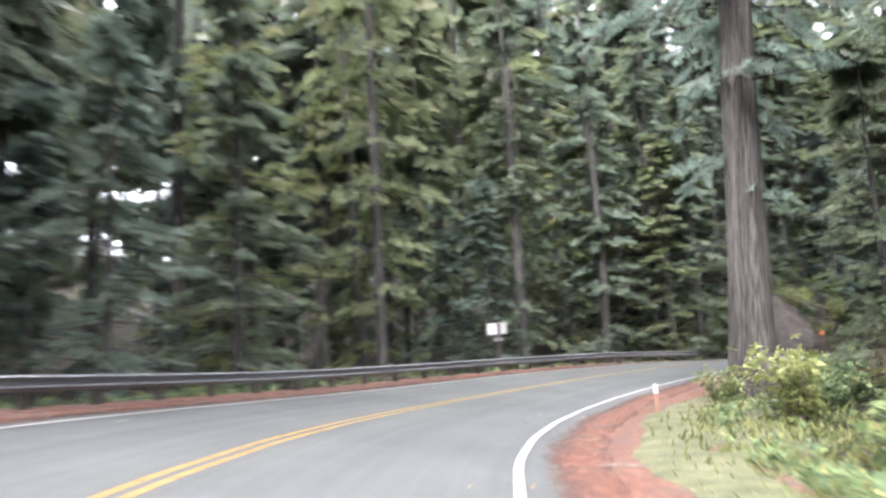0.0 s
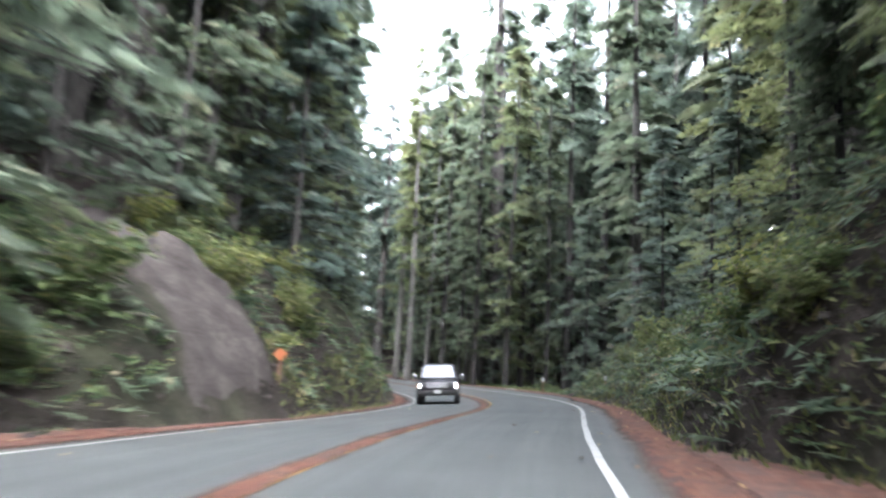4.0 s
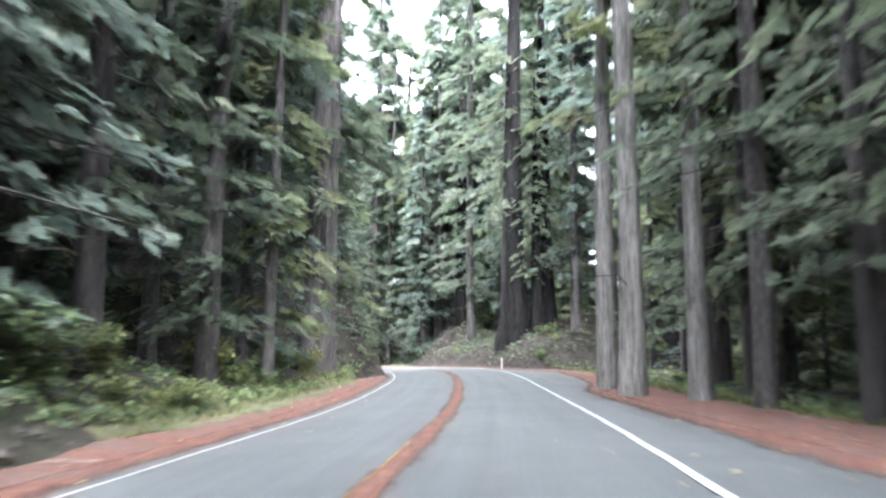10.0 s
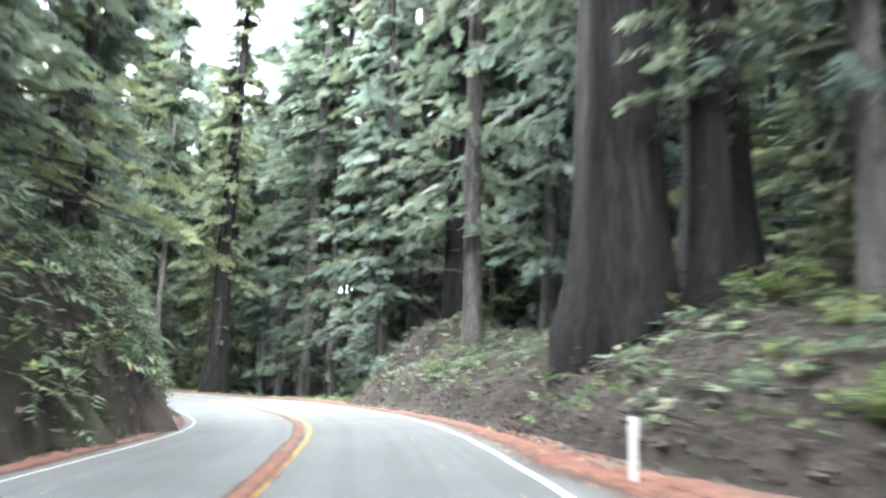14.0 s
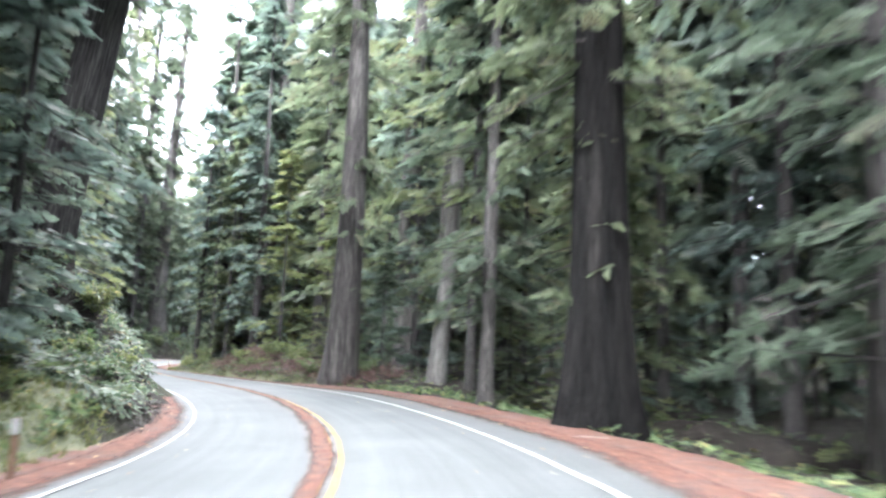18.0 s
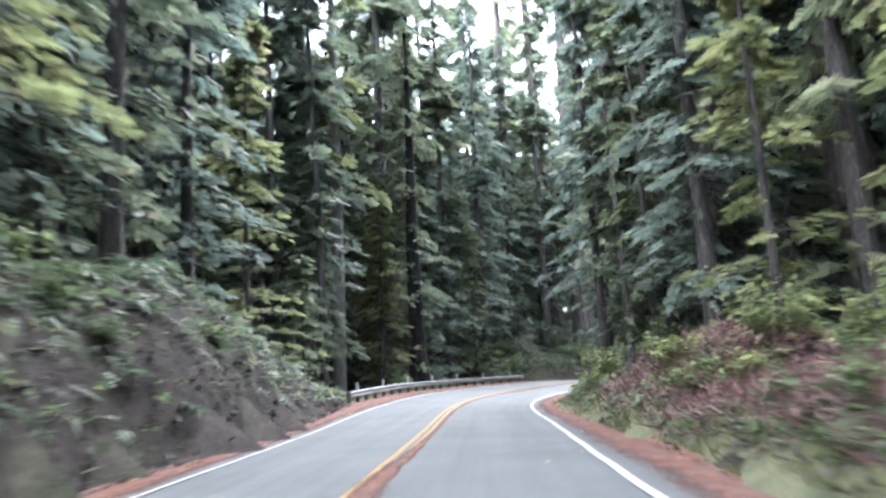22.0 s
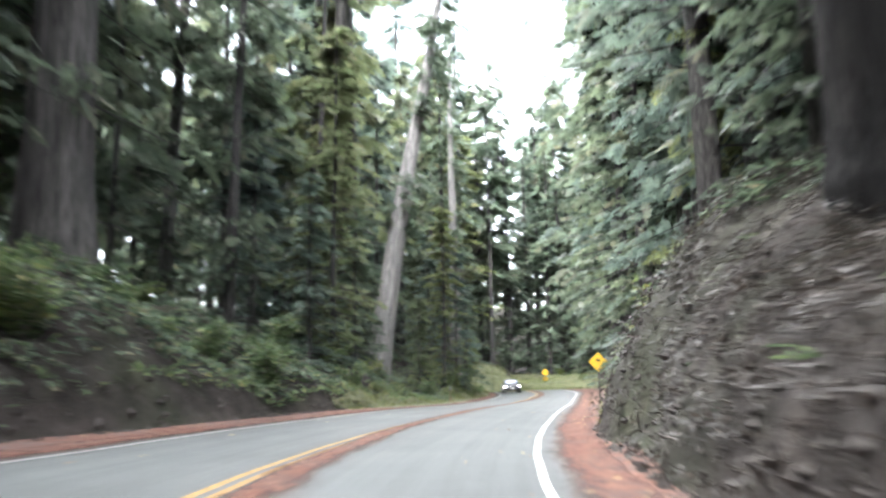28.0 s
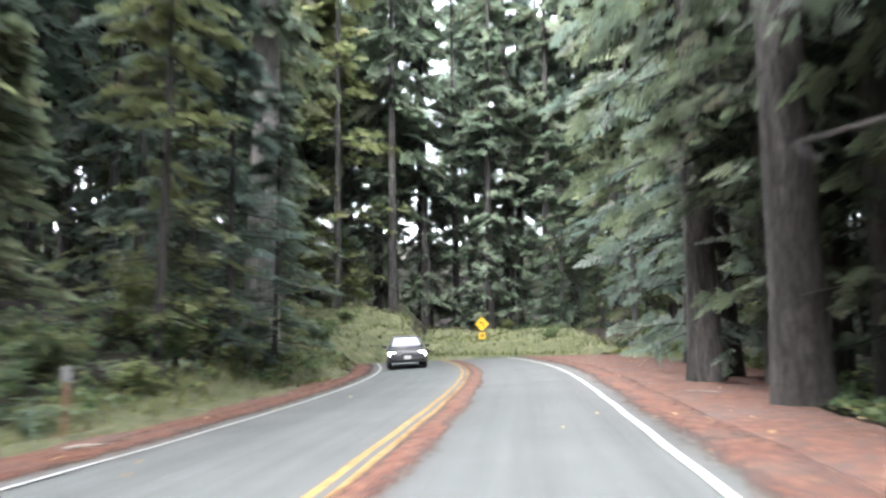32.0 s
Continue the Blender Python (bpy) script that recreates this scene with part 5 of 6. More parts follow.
def ground_cover():
    """Low leaves, salal and small ferns on the forest floor, and grass on the verges, each in one object."""
    rng = np.random.default_rng(33)

    n = 54000
    s, sg = rng.uniform(5, LENGTH - 3, n), rng.choice([-1.0, 1.0], n)
    wide, top, run, _sl = side(s, sg)
    d = 0.4 + 17 * rng.random(n) ** 2.2
    p = along(s, sg * (EDGE + wide + d))
    clump = np.sin(p[:, 0] * 0.8) * np.sin(p[:, 1] * 0.7) + np.sin(p[:, 0] * 0.23 + 1) * np.sin(p[:, 1] * 0.27)
    keep = (clump + rng.normal(0, 0.5, n) > -0.45) & ~((sg > 0) & (s > 364) & (s < 392) & (d < 8) & (rng.random(n) < 0.94)) & ~((sg > 0) & (s > 202) & (s < 238) & (d < 6) & (rng.random(n) < 0.7)) & ~((sg < 0) & (s > 93) & (s < 98) & (d < 7)) & ~((sg < 0) & (s > 284) & (s < 324) & (rng.random(n) < 0.6)) 
    p = p[keep]
    p[:, 2] = height(p[:, 0], p[:, 1]) + rng.uniform(0.0, 0.22, len(p))
    az = rng.uniform(0, 6.283, len(p))
    way = np.stack([np.cos(az), np.sin(az), rng.uniform(0.2, 0.9, len(p))], 1)
    v, f = feathers(rng, p, way, 0.36, 5, 0.22)
    tagged(new("ground_cover", mesh_of("ground_cover", v, f, M_SHRUB)), "low green leaves and small ferns covering the forest floor", "ground cover", kind="stuff")

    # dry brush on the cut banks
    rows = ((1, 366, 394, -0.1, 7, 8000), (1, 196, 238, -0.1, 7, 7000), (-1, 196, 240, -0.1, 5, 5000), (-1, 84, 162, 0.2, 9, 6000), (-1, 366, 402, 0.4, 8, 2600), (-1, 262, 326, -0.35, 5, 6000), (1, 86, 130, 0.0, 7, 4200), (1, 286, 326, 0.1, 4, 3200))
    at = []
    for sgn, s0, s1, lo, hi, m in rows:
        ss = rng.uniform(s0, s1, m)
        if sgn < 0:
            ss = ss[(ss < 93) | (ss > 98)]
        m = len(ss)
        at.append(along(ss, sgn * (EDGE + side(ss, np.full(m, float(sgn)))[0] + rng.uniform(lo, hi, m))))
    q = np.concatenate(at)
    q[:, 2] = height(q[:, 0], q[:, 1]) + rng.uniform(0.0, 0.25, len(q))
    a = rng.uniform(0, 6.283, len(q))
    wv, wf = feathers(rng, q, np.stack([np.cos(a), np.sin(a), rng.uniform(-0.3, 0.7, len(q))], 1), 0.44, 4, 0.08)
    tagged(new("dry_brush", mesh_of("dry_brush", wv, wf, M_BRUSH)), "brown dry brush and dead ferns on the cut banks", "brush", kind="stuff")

    # clods and stones at the foot of the cut banks
    shape = np.array([[1, 0, 0], [-1, 0, 0], [0, 1, 0], [0, -1, 0], [0, 0, 1], [0, 0, -1]], float)
    tri = np.array([[0, 2, 4], [2, 1, 4], [1, 3, 4], [3, 0, 4], [2, 0, 5], [1, 2, 5], [3, 1, 5], [0, 3, 5]])
    vs = []
    for sgn, s0, s1, m in ((-1, 88, 160, 900), (-1, 197, 240, 1000), (-1, 264, 326, 1500), (-1, 367, 400, 600), (1, 88, 122, 400), (1, 200, 236, 700), (1, 367, 394, 700)):
        ss = rng.uniform(s0, s1, m)
        c = along(ss, sgn * (EDGE + side(ss, np.full(m, float(sgn)))[0] - 0.25 + rng.random(m) ** 2 * 2.2))
        c[:, 2] = np.maximum(height(c[:, 0], c[:, 1]) + 0.05, along(ss, sgn * 5.0)[:, 2] + 0.0)
        r = (0.03 + 0.1 * rng.random(m) ** 3)[:, None, None]
        vs.append(c[:, None] + shape[None] * r * rng.uniform(0.6, 1.4, (m, 6, 1)) + rng.normal(0, 0.2, (m, 6, 3)) * r)
    vs = np.concatenate(vs)
    k = len(vs)
    fs = (tri[None] + 6 * np.arange(k)[:, None, None]).reshape(-1, 3)
    tagged(new("clods", mesh_of("clods", vs.reshape(-1, 3), fs, M_CLOD)), "clods of earth and stones at the foot of the banks", "clods", kind="stuff")

    # leafless reddish twigs on the low bank inside the bend
    m = 3000
    ss = rng.uniform(286, 312, m)
    q = along(ss, EDGE + side(ss, np.ones(m))[0] + rng.uniform(0.2, 4.5, m) ** 1.0)
    q[:, 2] = height(q[:, 0], q[:, 1]) + rng.uniform(0.0, 0.5, m)
    a = rng.uniform(0, 6.283, m)
    tv, tf = sprays(rng, q, np.stack([np.cos(a), np.sin(a), rng.uniform(0.2, 1.5, m)], 1), 0.55, flat=2.0, blades=4, fat=0.05)
    tagged(new("dry_twigs", mesh_of("dry_twigs", tv, tf, M_TWIG)), "leafless reddish brown twigs on the low bank", "brush", kind="stuff")

    # ferns that hang down the steep banks
    at = []
    for sgn, s0, s1, lo, hi, m in ((-1, 84, 162, 0.2, 9, 3200), (1, 204, 238, 0.8, 6.5, 1000), (-1, 196, 240, 0.2, 5, 3000), (-1, 262, 286, 0.2, 5, 1900), (-1, 286, 326, 0.2, 5, 1300), (-1, 366, 402, 0.8, 8, 2800), (-1, 402, 446, 0.6, 6, 1200), (1, 86, 130, 0.1, 6.5, 3600), (1, 378, 396, 2.8, 7, 700)):
        ss = rng.uniform(s0, s1, m)
        if sgn < 0:
            ss = ss[(ss < 93) | (ss > 98)]
        m = len(ss)
        at.append(along(ss, sgn * (EDGE + side(ss, np.full(m, float(sgn)))[0] + rng.uniform(lo, hi, m))))
    q = np.concatenate(at)
    q[:, 2] = height(q[:, 0], q[:, 1]) + rng.uniform(0.05, 0.3, len(q))
    a = rng.uniform(0, 6.283, len(q))
    hv, hf = feathers(rng, q, np.stack([np.cos(a), np.sin(a), rng.uniform(-0.6, 0.3, len(q))], 1), 0.6, 7, 0.14)
    tagged(new("bank_ferns", mesh_of("bank_ferns", hv, hf, M_FERN)), "grey-green ferns hanging over the steep banks", "ferns", kind="stuff")

    def grass(name, rows, label):
        at = []
        for s0, s1, sgn, lo, hi, m in rows:
            ss = rng.uniform(s0, s1, m)
            w = side(ss, np.full(m, float(sgn)))[0]
            at.append(along(ss, sgn * (EDGE + w + lo + (hi - lo) * rng.random(m))))
        q = np.concatenate(at)
        q[:, 2] = height(q[:, 0], q[:, 1]) - 0.02
        a = rng.uniform(0, 6.283, len(q))
        wy = np.stack([np.cos(a), np.sin(a), rng.uniform(1.2, 2.6, len(q))], 1)
        gv, gf = sprays(rng, q, wy, 0.34, flat=2.0, blades=3, fat=0.1)
        tagged(new(name, mesh_of(name, gv, gf, M_GRASS)), label, "grass", kind="stuff")

    e, r = LINE[-1, :2], RIGHT[-1]
    fw, ou = rng.uniform(3.5, 24, 4500), rng.uniform(-14, 12, 4500)
    q = np.stack([e[0] - r[1] * fw + r[0] * ou, e[1] + r[0] * fw + r[1] * ou, fw * 0], 1)
    q[:, 2] = height(q[:, 0], q[:, 1]) + 0.03
    a = rng.uniform(0, 6.283, len(q))
    gv, gf = sprays(rng, q, np.stack([np.cos(a), np.sin(a), rng.uniform(1.2, 2.6, len(q))], 1), 0.4, flat=2.0, blades=3, fat=0.12)
    tagged(new("slope_grass", mesh_of("slope_grass", gv, gf, M_GRASS)), "pale green grass on the slope beyond the bend", "grass", kind="stuff")
    grass("verge_grass", [(84, 124, 1, -0.3, 3.2, 6500), (20, 60, 1, -0.9, 3.5, 5000), (98, 114, -1, -0.5, 0.9, 1300), (160, 192, -1, -0.2, 1.6, 2200), (240, 262, -1, -0.1, 2.5, 3000), (290, 330, 1, -0.1, 3.5, 4200), (330, 362, 1, -0.6, 3.5, 4200),
                          (388, 412, 1, -0.2, 3.6, 4500), (400, 446, -1, -0.4, 1.2, 3600), (440, 466, 1, -0.2, 3.0, 2600), (446, 466, -1, -0.2, 5.5, 3600), (140, 196, 1, -0.1, 1.0, 2400)],
          "pale green and straw-coloured grass on the road verge")


ground_cover()


# ---- road furniture ----
def heading(s):
    r = np.array([np.interp(s, S, RIGHT[:, 0]), np.interp(s, S, RIGHT[:, 1])])
    return math.degrees(math.atan2(r[1], r[0]))


def on_ground(s, lat, up=0.0):
    x, y = by_road(s, lat)
    return x, y, float(height(np.array([x]), np.array([y]))[0]) + up


def guardrail(s0, s1, lat, paddles):
    """A steel W-beam on timber posts along the road's edge. The part a beam is swept; each post and block stands alone."""
    rail = tagged(new("guardrail"), "galvanised W-beam guardrail on dark timber posts", "guardrail", "guardrails")
    x, y, z = on_ground(s0, lat)
    rail.matrix_basis = pose(x, y, z)
    inv = Matrix.Translation((-x, -y, -z))
    prof = [(d, h - 0.15) for d, h in ((0.0, 0.79), (-0.02, 0.785), (-0.085, 0.75), (-0.085, 0.735), (-0.012, 0.66), (-0.012, 0.6), (-0.085, 0.565), (-0.085, 0.55), (-0.02, 0.485), (0.0, 0.48))]
    ss = np.arange(s0, s1 + 0.1, 0.95)
    sign = -1 if lat < 0 else 1
    cols = [along(ss, lat + sign * d, h) - (x, y, z) for d, h in prof]
    back = [along(ss, lat + sign * (d + 0.004), h) - (x, y, z) for d, h in prof[::-1]]
    v = np.stack(cols + back, 1)
    k, m = v.shape[1], len(ss)
    idx = np.arange(m * k).reshape(m, k)
    nx = np.roll(idx, -1, axis=1)
    f = np.stack([idx[:-1], nx[:-1], nx[1:], idx[1:]], -1).reshape(-1, 4).tolist() + [idx[0].tolist(), idx[-1][::-1].tolist()]
    child("beam", mesh_of("beam", v.reshape(-1, 3), f, M_STEEL, smooth=False), rail, "galvanised steel W-beam")
    pb = box_bm((0.15, 0.2, 1.5), (0, 0, 0.0), 0.012)
    post_me, block_me, pad_me = bpy.data.meshes.new("post"), bpy.data.meshes.new("block"), bpy.data.meshes.new("reflector")
    pb.to_mesh(post_me)
    bb = box_bm((0.15, 0.14, 0.36), (0, 0, 0), 0.01)
    bb.to_mesh(block_me)
    rb = box_bm((0.16, 0.012, 0.42), (0, 0, 0), 0.004)
    rb.to_mesh(pad_me)
    for b_, me, mt in ((pb, post_me, M_POSTWOOD), (bb, block_me, M_POSTWOOD), (rb, pad_me, M_SIGNWHITE)):
        b_.free()
        me.materials.append(mt)
    for i, s in enumerate(np.arange(s0 + 0.5, s1, 1.9)):
        out = lat + sign * 0.22
        px, py, pz = along(s, out)
        h = heading(s)
        child("post", post_me, rail, m=inv @ pose(px, py, pz - 0.09, 0, 0, h + 90))
        bx, by, bz = along(s, lat + sign * 0.075)
        child("block", block_me, rail, m=inv @ pose(bx, by, bz + 0.48, 0, 0, h + 90))
        if paddles and i % 3 == 1:
            child("reflector", pad_me, rail, "white reflector paddle", inv @ pose(px, py, pz + 0.84, 0, 0, h))
    return rail


guardrail(22, 85, -5.5, False)
guardrail(327, 366, -5.45, True)


def delineator(s, lat, h=1.0, brown=True, board=False, grey=False):
    """A flexible roadside marker post with a white reflective panel."""
    p = tagged(new("marker_post"), "brown flexible marker post with white reflective panel" if brown else "slim white reflective marker post", "marker post", "roadside marker posts")
    x, y, z = on_ground(s, lat)
    p.matrix_basis = pose(x, y, z, 0, 0, heading(s))
    part("post", box_bm((0.095, 0.022, h + 0.3), (0, 0, h / 2 - 0.15), 0.006), M_BROWNPOST if brown else M_SIGNWHITE, p)
    w, hh = (0.2, 0.28) if board else (0.12, 0.24)
    part("reflector", box_bm((w, 0.008, hh), (0, -0.02, h - hh / 2 - 0.01), 0.003), M_SIGNBACK if grey else M_SIGNWHITE, p, "plain grey panel" if grey else "white reflective panel")
    if grey:
        tagged(p, "brown marker post with a plain grey panel")
    return p


for s, lat, h, brown, board in ((54.5, 5.5, 0.85, True, False), (132.3, 6.5, 1.25, True, True), (173.5, 5.9, 0.85, True, False), (204, 4.7, 0.9, False, False),
                                (254.5, -4.8, 1.0, True, False), (344, 5.4, 0.95, True, False), (420.5, 6.1, 1.1, True, False), (427, -6.0, 1.3, True, True), (118, 6.4, 0.8, True, False)):
    delineator(s, lat, h, brown, board, grey=lat < 0 and board)


def orange_stake(s, lat):
    """A rusty orange square panel set cornerwise on a short brown stake."""
    t = tagged(new("marker_stake"), "faded orange square panel on a brown stake beside the slipped bank", "marker post")
    x, y, z = on_ground(s, lat)
    t.matrix_basis = pose(x, y, z, 0, 0, heading(s) + 4)
    part("stake", box_bm((0.07, 0.05, 1.1), (0, 0.03, 0.35), 0.006), M_BROWNPOST, t)
    part("panel", box_bm((0.3, 0.012, 0.3), (0, -0.01, 0.8), 0.004, turn=Matrix.Rotation(radians(38), 4, "Y")), M_ORANGE, t, "faded orange panel")


orange_stake(98.2, -5.05)


def paired_panels(s, lat):
    """Two white panels meeting at an angle on a post, with two small plates under them."""
    t = tagged(new("roadside_sign"), "pair of blank white panels on a grey post behind the rail", "sign")
    x, y, z = on_ground(s, lat)
    t.matrix_basis = pose(x, y, z, 0, 0, heading(s) + 6)
    top = float(along(s, lat)[2]) + 2.45 - z
    part("post", box_bm((0.09, 0.09, top + 0.4), (0, 0.03, top / 2 - 0.2), 0.008), M_POSTWOOD, t)
    for k in (-1, 1):
        turn = Matrix.Rotation(radians(-22 * k), 4, "Z")
        part("panel", box_bm((0.5, 0.015, 0.56), (k * 0.33, -0.05, top - 0.3), 0.004, turn=turn), M_SIGNWHITE, t, "blank white panel")
        part("plate", box_bm((0.26, 0.012, 0.16), (k * 0.15, -0.04, top - 0.85), 0.004), M_SIGNBACK, t, "small grey plate")
    return t


paired_panels(69.4, -7.0)


def flat_bm(points, z, thick):
    """An outline in the sign's plane (x to its right, y up), given some thickness towards the viewer."""
    bm = bmesh.new()
    a = [bm.verts.new((x, -z, y)) for x, y in points]
    b = [bm.verts.new((x, -z - thick, y)) for x, y in points]
    bm.faces.new(a)
    bm.faces.new(b[::-1])
    for i in range(len(a)):
        j = (i + 1) % len(a)
        bm.faces.new((a[i], b[i], b[j], a[j]))
    bmesh.ops.recalc_face_normals(bm, faces=bm.faces)
    return bm


def rounded_square(half, r=0.06, steps=4):
    pts = []
    for k in range(4):
        a0 = k * math.pi / 2
        cx, cy = (half - r) * (1 if k in (0, 3) else -1), (half - r) * (1 if k in (0, 1) else -1)
        for i in range(steps + 1):
            a = a0 + i / steps * math.pi / 2
            pts.append((cx + r * math.cos(a), cy + r * math.sin(a)))
    return pts


def diamond(t, h, half):
    c, s = math.cos(math.pi / 4), math.sin(math.pi / 4)
    sq = lambda hf: [(x * c - y * s, x * s + y * c + h) for x, y in rounded_square(hf)]
    part("plate", flat_bm(sq(half), 0.0, 0.004), M_SIGNYELLOW, t, "yellow diamond plate")
    outer, inner = sq(half - 0.018), sq(half - 0.032)
    bm = bmesh.new()
    vo, vi = [bm.verts.new((x, -0.007, y)) for x, y in outer], [bm.verts.new((x, -0.007, y)) for x, y in inner]
    for i in range(len(vo)):
        j = (i + 1) % len(vo)
        bm.faces.new((vo[i], vo[j], vi[j], vi[i]))
    part("border", bm, M_SIGNBLACK, t, "black border")


def band(points, width):
    """An outline of even width along a bent line."""
    p = np.array(points, float)
    d = np.gradient(p, axis=0)
    d /= np.linalg.norm(d, axis=1, keepdims=True)
    n = np.stack([-d[:, 1], d[:, 0]], 1) * width / 2
    return [tuple(q) for q in p + n] + [tuple(q) for q in (p - n)[::-1]]


def slippery_sign(s, lat, centre):
    """Yellow diamond with a car and two wavy tracks, on a timber post."""
    t = tagged(new("warning_sign"), "yellow diamond slippery-road warning sign on a post", "road sign", "warning signs")
    x, y, z = on_ground(s, lat)
    t.matrix_basis = pose(x, y, z, 0, 0, heading(s))
    h = float(along(s, lat)[2]) + centre - z
    part("post", box_bm((0.09, 0.09, h + 0.9), (0, 0.05, h / 2 - 0.05), 0.006), M_POSTWOOD, t)
    diamond(t, h, 0.381)
    tilt = lambda pts: [(a * 0.996 + b * 0.087, b * 0.996 - a * 0.087 + h + 0.05) for a, b in pts]
    body = [(-0.1, -0.02), (-0.115, 0.03), (-0.1, 0.075), (-0.085, 0.085), (0.085, 0.085), (0.1, 0.075), (0.115, 0.03), (0.1, -0.02)]
    part("car_symbol", flat_bm(tilt(body), 0.0055, 0.002), M_SIGNBLACK, t, "black car symbol")
    part("car_symbol", flat_bm(tilt([(-0.07, 0.115), (0.07, 0.115), (0.06, 0.13), (-0.06, 0.13)]), 0.0055, 0.002), M_SIGNBLACK, t, "black car symbol")
    for x0 in (-0.2, 0.02):
        part("track_symbol", flat_bm(band([(x0, h - 0.025), (x0 + 0.06, h - 0.005), (x0 + 0.13, h + 0.012)], 0.02), 0.0055, 0.002), M_SIGNBLACK, t, "short black tyre track")
    for k in (-1, 1):
        wave = [(k * 0.07 + 0.07 * math.sin(i / 14 * 6.8), h - 0.05 - 0.24 * i / 14) for i in range(15)]
        part("track_symbol", flat_bm(band(wave, 0.03), 0.0055, 0.002), M_SIGNFADED, t, "faded wavy tyre track")
    for dz in (-0.2, 0.2):
        part("bolt", rod_bm(0.012, (0, -0.012, h + dz), (0, 0.0, h + dz), 8), M_STEEL, t)
    return t


def curve_sign(x, y, turn, centre, base):
    """Yellow diamond with a bent arrow, and a square speed plate under it."""
    t = tagged(new("warning_sign"), "yellow diamond curve warning sign with a yellow plate below", "road sign", "warning signs")
    z = float(height(np.array([x]), np.array([y]))[0])
    t.matrix_basis = pose(x, y, z, 0, 0, turn)
    h = base + centre - z
    part("post", box_bm((0.09, 0.09, h + 0.9), (0, 0.05, h / 2 - 0.05), 0.006), M_POSTWOOD, t)
    diamond(t, h, 0.381)
    line = [(0.1, h - 0.22), (0.1, h - 0.02), (0.08, h + 0.06), (0.02, h + 0.1), (-0.08, h + 0.1)]
    part("arrow_symbol", flat_bm(band(line, 0.075), 0.0055, 0.002), M_SIGNBLACK, t, "black bent arrow")
    part("arrow_symbol", flat_bm([(-0.08, h + 0.2), (-0.08, h), (-0.22, h + 0.1)], 0.0055, 0.002), M_SIGNBLACK, t, "black arrow head")
    part("speed_plate", flat_bm([(a * 1.0, b + h - 0.86) for a, b in rounded_square(0.24, 0.03)], 0.0, 0.004), M_SIGNYELLOW, t, "yellow speed plate")
    for k in (-1, 1):
        part("bar", flat_bm([(k * 0.08 - 0.05, h - 0.95), (k * 0.08 + 0.05, h - 0.95), (k * 0.08 + 0.05, h - 0.74), (k * 0.08 - 0.05, h - 0.74)], 0.0055, 0.002), M_SIGNBLACK, t, "black marking")
    return t


slippery_sign(409.8, 5.3, 2.28)
curve_sign(54.5, 397.0, 4, 2.2, 5.2)


# ---- vehicles ----
def loft(sections, mat, name, parent, label="", bevel=0.03, smooth=True):
    """A body from cross sections: (y, list of (x, z) on the right side from bottom to top), mirrored."""
    bm = bmesh.new()
    rings = []
    for y, half in sections:
        ring = [bm.verts.new((x, y, z)) for x, z in half] + [bm.verts.new((-x, y, z)) for x, z in half[::-1]]
        rings.append(ring)
    for a, b in zip(rings, rings[1:]):
        for i in range(len(a)):
            j = (i + 1) % len(a)
            bm.faces.new((a[i], a[j], b[j], b[i]))
    bm.faces.new(rings[0][::-1])
    bm.faces.new(rings[-1])
    bmesh.ops.recalc_face_normals(bm, faces=bm.faces)
    if bevel:
        edges = [e for e in bm.edges if e.is_manifold and e.calc_face_angle(0) > 0.35]
        bmesh.ops.bevel(bm, geom=edges, offset=bevel, segments=2, affect="EDGES", clamp_overlap=True)
    for f in bm.faces:
        f.smooth = smooth
    return part(name, bm, mat, parent, label)


def wheel(parent, x, y, r, w):
    bm = rod_bm(r, (x - w / 2, y, r), (x + w / 2, y, r), 24)
    bmesh.ops.bevel(bm, geom=[e for e in bm.edges if e.calc_face_angle(0) > 1], offset=0.03, segments=2, affect="EDGES")
    wh = part("wheel", bm, M_RUBBER, parent, "black tyre")
    sx = 1 if x > 0 else -1
    part("rim", rod_bm(r * 0.62, (x + sx * (w / 2 - 0.02), y, r), (x + sx * (w / 2 + 0.008), y, r), 18), M_STEEL, wh, "alloy rim")


def quad_part(name, pts, mat, parent, thick=0.02, label=""):
    bm = bmesh.new()
    vs = [bm.verts.new(p) for p in pts]
    f = bm.faces.new(vs)
    bm.normal_update()
    n = f.normal.copy()
    r = bmesh.ops.extrude_face_region(bm, geom=[f])
    bmesh.ops.translate(bm, verts=[g for g in r["geom"] if isinstance(g, bmesh.types.BMVert)], vec=n * thick)
    bmesh.ops.recalc_face_normals(bm, faces=bm.faces)
    return part(name, bm, mat, parent, label)


